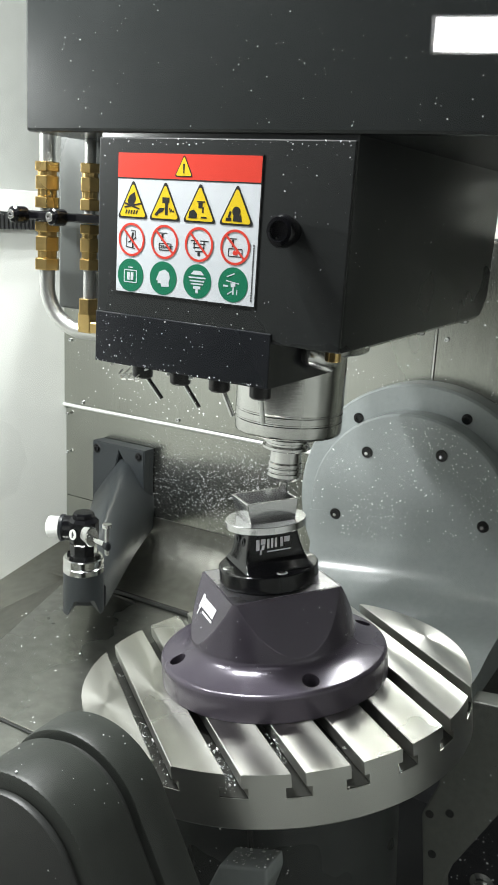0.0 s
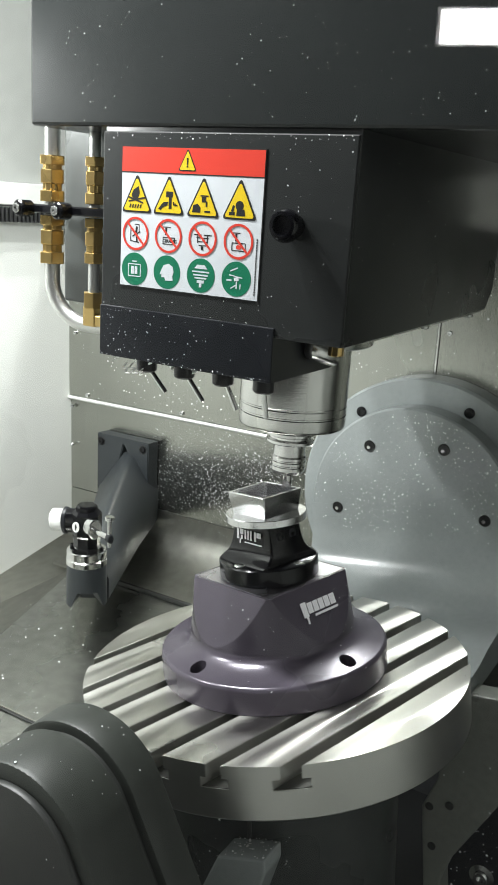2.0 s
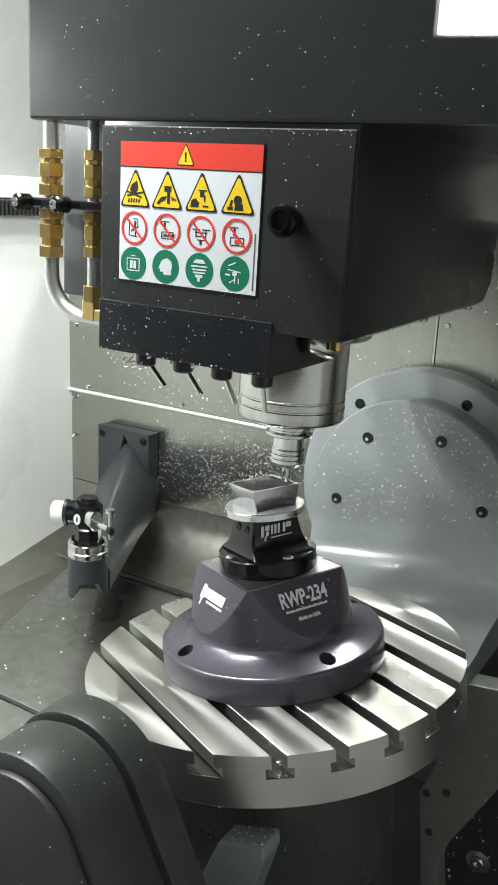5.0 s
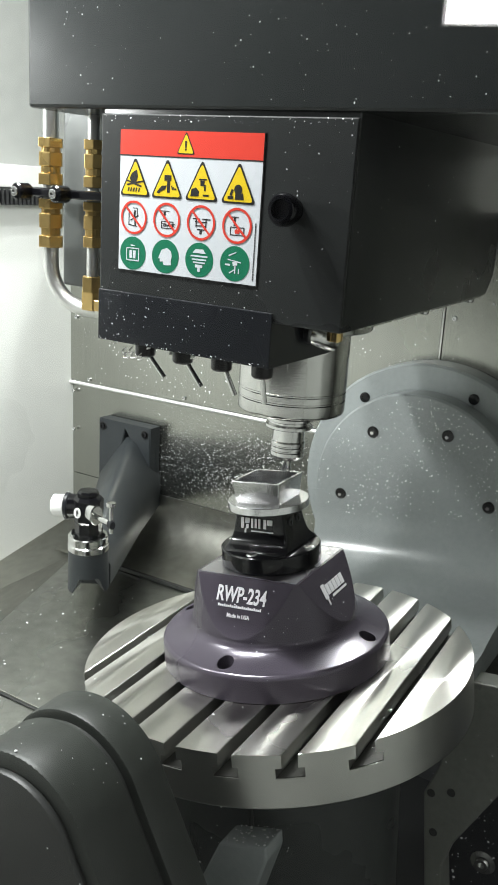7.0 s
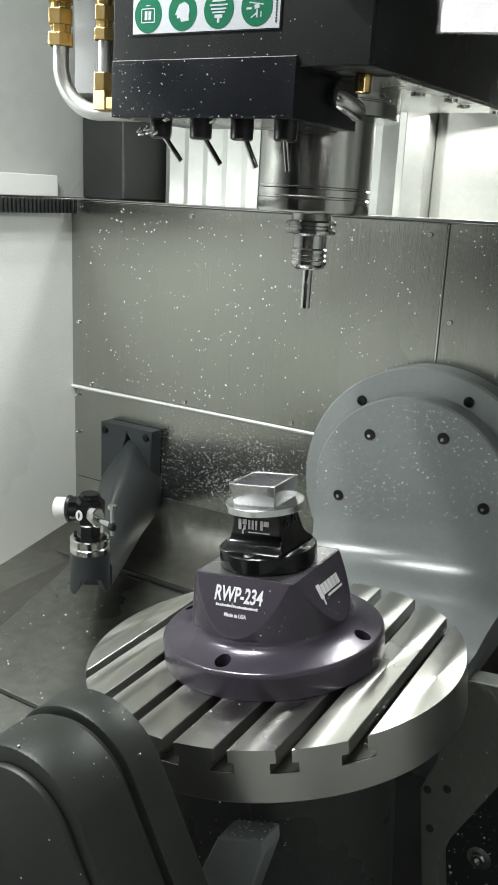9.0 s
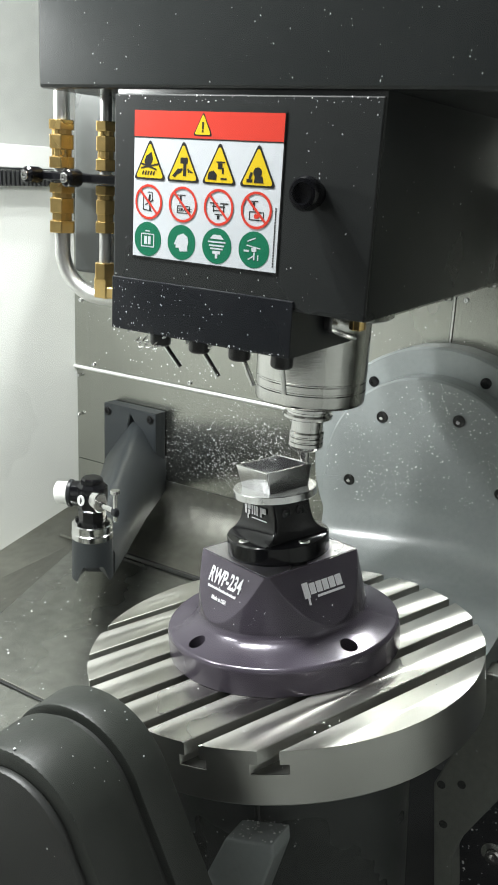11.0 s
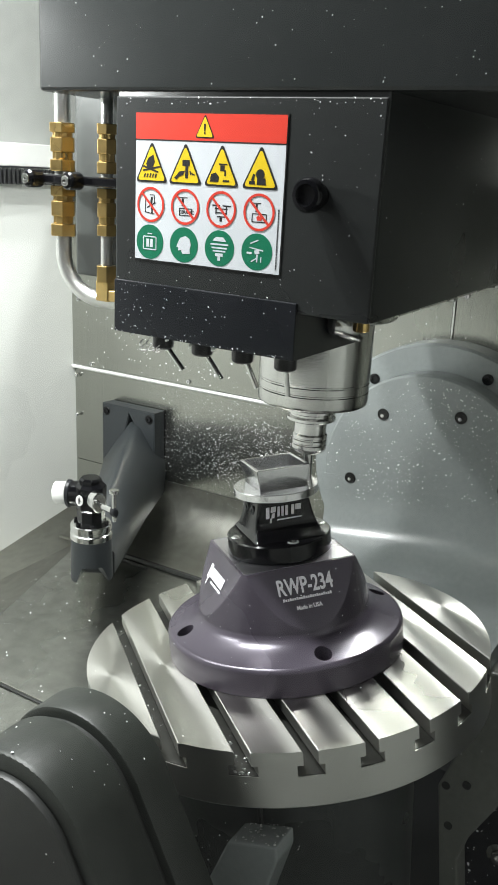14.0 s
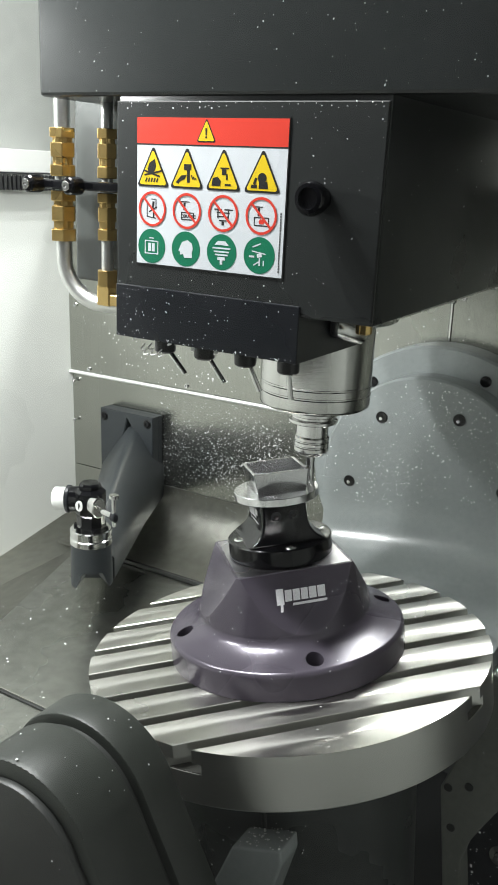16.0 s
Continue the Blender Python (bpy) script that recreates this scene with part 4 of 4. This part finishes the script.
# gabled beam that narrows from the plate to the seat of the setter
bm = bmesh.new()
ends = []
d = Vector((0.262, -0.40, 0)).normalized()
sway = d.cross(Vector((0, 0, 1))).normalized()
for c, hw, low, eave, top in ((Vector((-0.700, WY - 0.016, 0)), 0.070, -0.105, -0.035, 0.052), (Vector((-0.600, 0.375, 0)), 0.052, -0.098, -0.038, 0.022), (Vector((-0.455, 0.135, 0)), 0.034, -0.088, -0.050, -0.012)):
    ends.append([bm.verts.new(c + sway * a * hw + Vector((0, 0, h))) for a, h in ((-1, low), (1, low), (1, eave), (0.55, eave + 0.55 * (top - eave)), (0.18, top - 0.004), (0, top), (-0.18, top - 0.004), (-0.55, eave + 0.55 * (top - eave)), (-1, eave))])
for p, q in zip(ends, ends[1:]):
    for k in range(9):
        bm.faces.new((p[k], p[(k + 1) % 9], q[(k + 1) % 9], q[k]))
bm.faces.new(ends[0][::-1])
bm.faces.new(ends[-1])
part("beam", bm, SETTER_GREY, setter_arm, smooth=50)
# round seat, cut out at its foot on the open side
bm = bmesh.new()
n = 72
tops, feet = [], []
for i in range(n):
    a = 2 * math.pi * i / n
    off = abs((math.degrees(a) + 46 + 180) % 360 - 180)
    foot = -0.058 if off < 28 else (-0.058 - 0.030 * (off - 28) / 22 if off < 50 else -0.088)
    tops.append(bm.verts.new((-0.450 + 0.0345 * math.cos(a), 0.122 + 0.0345 * math.sin(a), -0.004)))
    feet.append(bm.verts.new((-0.450 + 0.0355 * math.cos(a), 0.122 + 0.0355 * math.sin(a), foot)))
mid = bm.verts.new((-0.450, 0.122, -0.060))
bm.faces.new(tops)
for i in range(n):
    j = (i + 1) % n
    bm.faces.new((feet[i], feet[j], tops[j], tops[i]))
    bm.faces.new((feet[j], feet[i], mid))
part("seat", bm, SETTER_GREY, setter_arm, smooth=40)

setter = thing("tool_setter", "black tool setter with a steel collar and a stylus", "tool setter")
SX, SY, SZ = -0.462, 0.122, 0.016
part("collar", lathe([(0, -0.020), (0.044, -0.020), (0.046, -0.018), (0.046, -0.010), (0.043, -0.008), (0.043, -0.004), (0.045, -0.003), (0.045, 0.004), (0.043, 0.006), (0, 0.006)], 40, None, Matrix.Translation((SX, SY, SZ))), CHROME, setter, smooth=30)
body = part("body", lathe([(0, 0.004), (0.027, 0.004), (0.030, 0.010), (0.030, 0.028), (0.033, 0.032), (0.034, 0.066), (0.028, 0.071), (0, 0.072)], 8, None, Matrix.Translation((SX, SY, SZ))), BLACK_GLOSS, setter, smooth=20)
part("side_body", rod((SX - 0.052, SY - 0.02, SZ + 0.050), (SX, SY, SZ + 0.052), 0.0205, 18, None, None, 0.004), BLACK_GLOSS, setter, smooth=35)
part("cap", rod((SX - 0.080, SY - 0.03, SZ + 0.048), (SX - 0.048, SY - 0.018, SZ + 0.050), 0.0185, 24, None, None, 0.005), WHITE_PLASTIC, setter, "white plastic cap", smooth=35)
part("strap_ring", rod((SX - 0.050, SY - 0.0195, SZ + 0.050), (SX - 0.040, SY - 0.016, SZ + 0.050), 0.0225, 20, None, None, 0.002), BLACK_BLOCK, setter, smooth=35)
part("badge", rod((SX + 0.002, SY - 0.037, SZ + 0.050), (SX + 0.0025, SY - 0.0395, SZ + 0.050), 0.0085, 20), WHITE_PLASTIC, setter, "white round maker's badge")
part("socket", rod((SX + 0.022, SY - 0.016, SZ + 0.050), (SX + 0.046, SY - 0.024, SZ + 0.050), 0.0165, 20, None, None, 0.002), CHROME, setter, smooth=35)
part("stylus", rod((SX + 0.045, SY - 0.024, SZ + 0.048), (SX + 0.101, SY - 0.040, SZ + 0.049), 0.0048, 12), CHROME, setter)
part("stylus_tip", rod((SX + 0.100, SY - 0.040, SZ + 0.034), (SX + 0.100, SY - 0.040, SZ + 0.080), 0.0048, 14, None, None, 0.001), CHROME, setter)
part("tip_disc", rod((SX + 0.100, SY - 0.040, SZ + 0.078), (SX + 0.100, SY - 0.040, SZ + 0.084), 0.0105, 18, None, None, 0.001), CHROME, setter)
part("stylus_hub", rod((SX + 0.093, SY - 0.038, SZ + 0.049), (SX + 0.108, SY - 0.043, SZ + 0.049), 0.0075, 14, None, None, 0.002), BLACK_BLOCK, setter, smooth=35)
for k in range(6):
    a = radians(60 * k + 20)
    screw(0.0052, 0.005, Matrix.Translation((SX + 0.035 * math.cos(a), SY + 0.035 * math.sin(a), SZ + 0.0055)), setter, "collar_screw")
part("top_flange", lathe([(0, 0.070), (0.022, 0.070), (0.024, 0.072), (0.024, 0.077), (0.021, 0.080), (0, 0.080)], 8, None, Matrix.Translation((SX, SY, SZ))), BLACK_GLOSS, setter, smooth=20)
part("badge_mark", prism([(-0.004, -0.005), (0.001, -0.005), (0.001, -0.001), (0.004, -0.001), (0.001, 0.006), (-0.004, 0.001)], 0, 0.0006, None, Matrix.Translation((SX + 0.0025, SY - 0.0393, SZ + 0.050)) @ STAND), INK, setter)
# the whole setter at its true size on the seat
for ob in setter.children:
    ob.data.transform(Matrix.Translation((-0.450, SY, 0.006)) @ Matrix.Diagonal((0.77, 0.77, 1.08, 1)) @ Matrix.Translation((-SX, -SY, -SZ)))


# ---- glass door with the room light that mirrors in it ----
door = thing("door_1", "clear glass sliding door in front of the working space", "door", kind="structure")
gm = bpy.data.materials.new("door_glass")
gm.use_nodes = True
nt = gm.node_tree
nt.nodes.clear()
tr, gl, mx, out = (nt.nodes.new(k) for k in ("ShaderNodeBsdfTransparent", "ShaderNodeBsdfGlossy", "ShaderNodeMixShader", "ShaderNodeOutputMaterial"))
gl.inputs["Roughness"].default_value = 0.0
mx.inputs[0].default_value = 0.055
for a, b in ((tr.outputs[0], mx.inputs[1]), (gl.outputs[0], mx.inputs[2]), (mx.outputs[0], out.inputs[0])):
    nt.links.new(a, b)
GLASS_AT = Matrix.Translation((0.42, -0.80, 0.60)) @ pose(0, 0, 0, 90, 0, 31.3)
pane = part("pane", prism([(-0.55, -0.19), (0.55, -0.19), (0.55, 0.75), (-0.55, 0.75)], 0, 0.0005, None, GLASS_AT), gm, door)
pane.visible_shadow = False
batten = thing("ceiling_light", "white LED batten light in the room", "ceiling light")
BAT = Matrix(((0.7237, -0.1297, 0.6778, 1.7021), (0.6901, 0.1299, -0.7120, -2.1880), (0.0043, 0.9830, 0.1836, 0.9930), (0, 0, 0, 1)))
part("diffuser", box(0, -0.034, -0.004, 0.9, 0.034, 0.004, 0.002, m=BAT), glow("led_diffuser", (1, 1, 1), 18), batten)
part("housing", box(-0.01, -0.040, 0.006, 0.91, 0.040, 0.03, 0.003, m=BAT), WHITE_PLASTIC, batten)
for k in (0.1, 0.8):
    q = BAT @ Vector((k, 0, 0.02))
    part("hanger", rod(q, (q.x, q.y, 3.0), 0.004, 8), CHROME, batten)

# ---- swarf and coolant drops ----
DROP = flat("bright_swarf", (0.88, 0.89, 0.90), 0.40, 0.0)


SWARF = paint("grey_swarf", (0.62, 0.63, 0.63), 0.32, 1.0, 300, 0.3, 0.0)


def specks(name, places, small, large, seed, parent=None, label="", material=None):
    """Small flat shards that lie on a surface: (place, normal) pairs."""
    rng = random.Random(seed)
    verts, faces = [], []
    for p, nrm in places:
        nrm = Vector(nrm).normalized()
        a = nrm.orthogonal().normalized()
        a.rotate(Matrix.Rotation(rng.random() * 6.283, 3, nrm))
        b = nrm.cross(a)
        s = 0.8 * (small + (large - small) * rng.random() ** 3)
        e = 1.0 + 1.0 * rng.random() ** 5
        k = len(verts)
        p = Vector(p)
        base = [p + s * (a * e * math.cos(q) + b * math.sin(q)) * rng.uniform(0.75, 0.95) for q in (0, 1.05, 2.09, 3.14, 4.19, 5.24)]
        verts += base + [p + nrm * s * (0.5 + 0.4 * rng.random())]
        faces += [(k + i, k + (i + 1) % 6, k + 6) for i in range(6)]
    me = bpy.data.meshes.new(name)
    me.from_pydata(verts, [], faces)
    me.materials.append(material or DROP)
    ob = new(name, me)
    ob.parent = parent
    return tagged(ob, label or "scattered bright metal specks and coolant drops", "" if parent else "swarf", kind="stuff")


rng = random.Random(7)


def on_rect(n, x0, x1, z0, z1, y, bias=None):
    """Places on an upright face that looks towards -y; bias thins them out."""
    out = []
    while len(out) < n:
        x, z = rng.uniform(x0, x1), rng.uniform(z0, z1)
        if bias is None or rng.random() < bias(x, z):
            out.append(((x, cove_y(z) - 0.0002 if y is None else y, z), (0, -1, 0)))
    return out


def clump(x, z):
    return max(0.05, noise.noise(Vector((x * 9, z * 9, 3.1))) * 1.6 + 0.35)


specks("wall_swarf", on_rect(1300, -0.88, 0.5, 0.155, 0.565, WY - 0.0004, lambda x, z: 0.25 + clump(x, z)), 0.0008, 0.0030, 1)
specks("wall_swarf", on_rect(2200, -0.70, -0.22, -0.10, 0.138, None, lambda x, z: math.exp(-((x + 0.43) / 0.16) ** 2 - ((z - 0.02) / 0.08) ** 2) * (0.3 + clump(x, z)) + 0.04), 0.0006, 0.0021, 11)
disc_places = []
while len(disc_places) < 850:
    x, z = rng.uniform(-0.19, 0.19), rng.uniform(-0.08, 0.19)
    if math.hypot(x, z) < 0.185 and rng.random() < clump(x + 3, z) + 0.35:
        disc_places.append(((AXIS_X + x, DY - 0.0006, AXIS_Z + z), (0, -1, 0)))
specks("swarf", disc_places, 0.0006, 0.0022, 2, cradle)
specks("swarf", on_rect(130, -0.155, 0.147, 0.478, 0.670, FY - 0.0042, lambda x, z: 0.15 if LX0 < x < LX1 and LZ0 < z < LZ1 else 1) + on_rect(130, -0.155, 0.071, 0.430, 0.482, FY - 0.0062, clump) + on_rect(420, -0.26, 0.44, 0.680, 0.97, FY - 0.0042, clump) + on_rect(55, -0.155, 0.147, 0.664, 0.6712, FY - 0.0042) + on_rect(50, -0.155, 0.071, 0.4270, 0.4300, FY - 0.0062), 0.0003, 0.0012, 3, head)
side_places = [((0.1504, rng.uniform(-0.17, 0.28), rng.uniform(0.49, 0.67)), (1, 0, 0)) for _ in range(60)]
specks("swarf", side_places, 0.0004, 0.0012, 4, head)
specks("floor_swarf", [((rng.uniform(-0.73, -0.28), rng.uniform(-0.4, 0.42), -0.1998), (0, 0, 1)) for _ in range(330)], 0.0008, 0.0032, 5)
arm_places = []
for _ in range(34):
    a, y = radians(rng.uniform(25, 150)), rng.choice((rng.uniform(-0.375, -0.34), rng.uniform(-0.453, -0.392)))
    arm_places.append(((-0.019 + 0.0897 * math.cos(a), y, 0.0035 + 0.0897 * math.sin(a)), (math.cos(a), 0, math.sin(a))))
arm_places += [((rng.uniform(-0.12, 0.12), -0.4662, rng.uniform(-0.25, 0.03)), (0, -1, 0)) for _ in range(34)]
specks("swarf", arm_places, 0.0006, 0.0022, 6, cradle)
slot_places = []
for k, x0, x1, cnt in ((2, -0.215, -0.125, 170), (1, -0.20, -0.135, 170), (3, -0.17, -0.02, 150), (-3, -0.10, 0.12, 35), (0, -0.24, -0.16, 40), (-2, 0.15, 0.24, 40), (3, 0.05, 0.16, 40)):
    slot_places += [((rng.uniform(x0, x1), k * PITCH + rng.uniform(-0.0075, 0.0075), -0.0285 + 0.022 * rng.random() ** 2), (rng.uniform(-1, 1), rng.uniform(-1, 1), rng.uniform(0.3, 1))) for _ in range(cnt)]
specks("swarf", slot_places, 0.0008, 0.0028, 8, table, "curly bright swarf lying in the T-slots", SWARF)
top_places = []
while len(top_places) < 150:
    x, y = rng.uniform(-0.25, 0.25), rng.uniform(-0.25, 0.25)
    if 0.158 < math.hypot(x, y) < 0.255 and abs((y / PITCH + 0.5) % 1 - 0.5) * PITCH > 0.010:
        top_places.append(((x, y, 0.0), (0, 0, 1)))
specks("swarf", top_places, 0.0005, 0.0018, 9, table)
body_places = []
for _ in range(150):
    a, z = rng.uniform(0, 6.283), rng.uniform(0.03, 0.12)
    r = min(riser_radius(z), (flat_distance(z) if z > 0.0585 else 1) / max(abs(math.cos(a)), abs(math.sin(a))))
    body_places.append(((r * math.cos(a), r * math.sin(a), z), (math.cos(a), math.sin(a), 0.4)))
specks("swarf", body_places, 0.0004, 0.0013, 10, riser)


# chips caught on the bracket, the side plate and in the dark under the rim
low_places = [((u, rng.uniform(-0.215, -0.175), -0.1292 - 0.246 * (0.101 - u)), (0, 0, 1)) for u in (rng.uniform(0.042, 0.099) for _ in range(70))]
low_places += [((rng.uniform(0.126, 0.26), 0.1995, rng.uniform(-0.45, -0.12)), (0, -1, 0)) for _ in range(30)]
for _ in range(170):
    a, z = radians(rng.uniform(-125, -55)), rng.uniform(-0.30, -0.09) if rng.random() < 0.4 else rng.uniform(-0.105, -0.09)
    r = 0.1675 + (z + 0.075) * 0.05
    low_places.append(((r * math.cos(a), r * math.sin(a), z), (math.cos(a), math.sin(a), 0)))
specks("swarf", low_places, 0.0006, 0.0026, 12, cradle, "", SWARF)
specks("trough_swarf", [((rng.uniform(0.2, 0.42), 0.2618, rng.uniform(-0.54, -0.30)), (0, -1, 0)) for _ in range(260)], 0.0006, 0.0040, 13)
# ---- movement ----
TURN = [(0, 139.6), (0.5, 135.5), (1, 124.8), (1.5, 103.3), (2, 74.5), (2.5, 57.3), (3, 48.3), (3.5, 40.6), (4, 18.9), (4.2, 8), (4.6, -14), (5.2, -33), (5.8, -42), (6.15, -48), (6.5, -64.1), (6.8, -82), (7, -87.4), (7.2, -87.8), (9.2, -87.8), (10, -92), (10.8, -111), (11.3, -113.4), (11.5, -112.4), (12, -99), (12.5, -73.5), (13, -52.9), (13.5, -42.9), (14, -40), (14.5, -22.4), (15, 1.4), (15.5, 25.7), (16, 44.3)]
SLIDE = [(0, -0.0083, 0.0028, -0.0051), (0.5, -0.0056, 0.0001, -0.0041), (1, -0.0047, -0.0001, -0.0049), (1.5, -0.0053, 0.0035, -0.0065), (2, -0.0041, 0.0044, -0.0039), (2.5, 0.0001, 0.0015, -0.0007), (3, 0.0049, -0.0039, 0.0019), (3.5, 0.0078, -0.0059, 0.0028), (4, 0.0040, -0.0029, 0.0009), (6.5, -0.0033, 0.0001, -0.0007), (7, -0.0125, 0.0097, -0.0048), (7.5, -0.0187, 0.0177, -0.0048), (7.7, -0.0175, 0.0176, 0.0460), (8, -0.0156, 0.0173, 0.0483), (8.1, -0.0150, 0.0173, 0.0500), (8.2, -0.0144, 0.0172, 0.1115), (8.3, -0.0138, 0.0171, 0.1790), (8.4, -0.0132, 0.0171, 0.2343), (8.5, -0.0126, 0.0170, 0.2393), (8.7, -0.0060, 0.0160, 0.2456), (9, 0.0039, 0.0140, 0.2498), (9.2, 0.0059, 0.0140, 0.2508), (10.2, -0.0020, 0.0160, 0.1900), (10.9, 0.0000, 0.0175, 0.0000), (11.3, -0.0015, 0.0205, -0.0165), (11.5, -0.0038, 0.0227, -0.0178), (12, -0.0057, 0.0255, -0.0226), (12.5, -0.0028, 0.0245, -0.0218), (13, -0.0012, 0.0278, -0.0180), (13.5, -0.0003, 0.0275, -0.0170), (14, -0.0015, 0.0281, -0.0188), (14.5, -0.0061, 0.0319, -0.0240), (15, -0.0052, 0.0295, -0.0246), (15.5, -0.0017, 0.0274, -0.0233), (16, 0.0010, 0.0290, -0.0172)]


def motions():
    for ob in (table, riser, fixture, work):
        walk(ob, [(t, swing() @ pose(0, 0, 0, 0, 0, a)) for t, a in TURN])
    lean = Matrix.Translation((0, 0, 0.3)) @ pose(0, 0, 0, 0, 0.7, 0) @ Matrix.Translation((0, 0, -0.3))
    walk(head, [(t, pose(x, y, z) @ lean) for t, x, y, z in SLIDE])


motions()
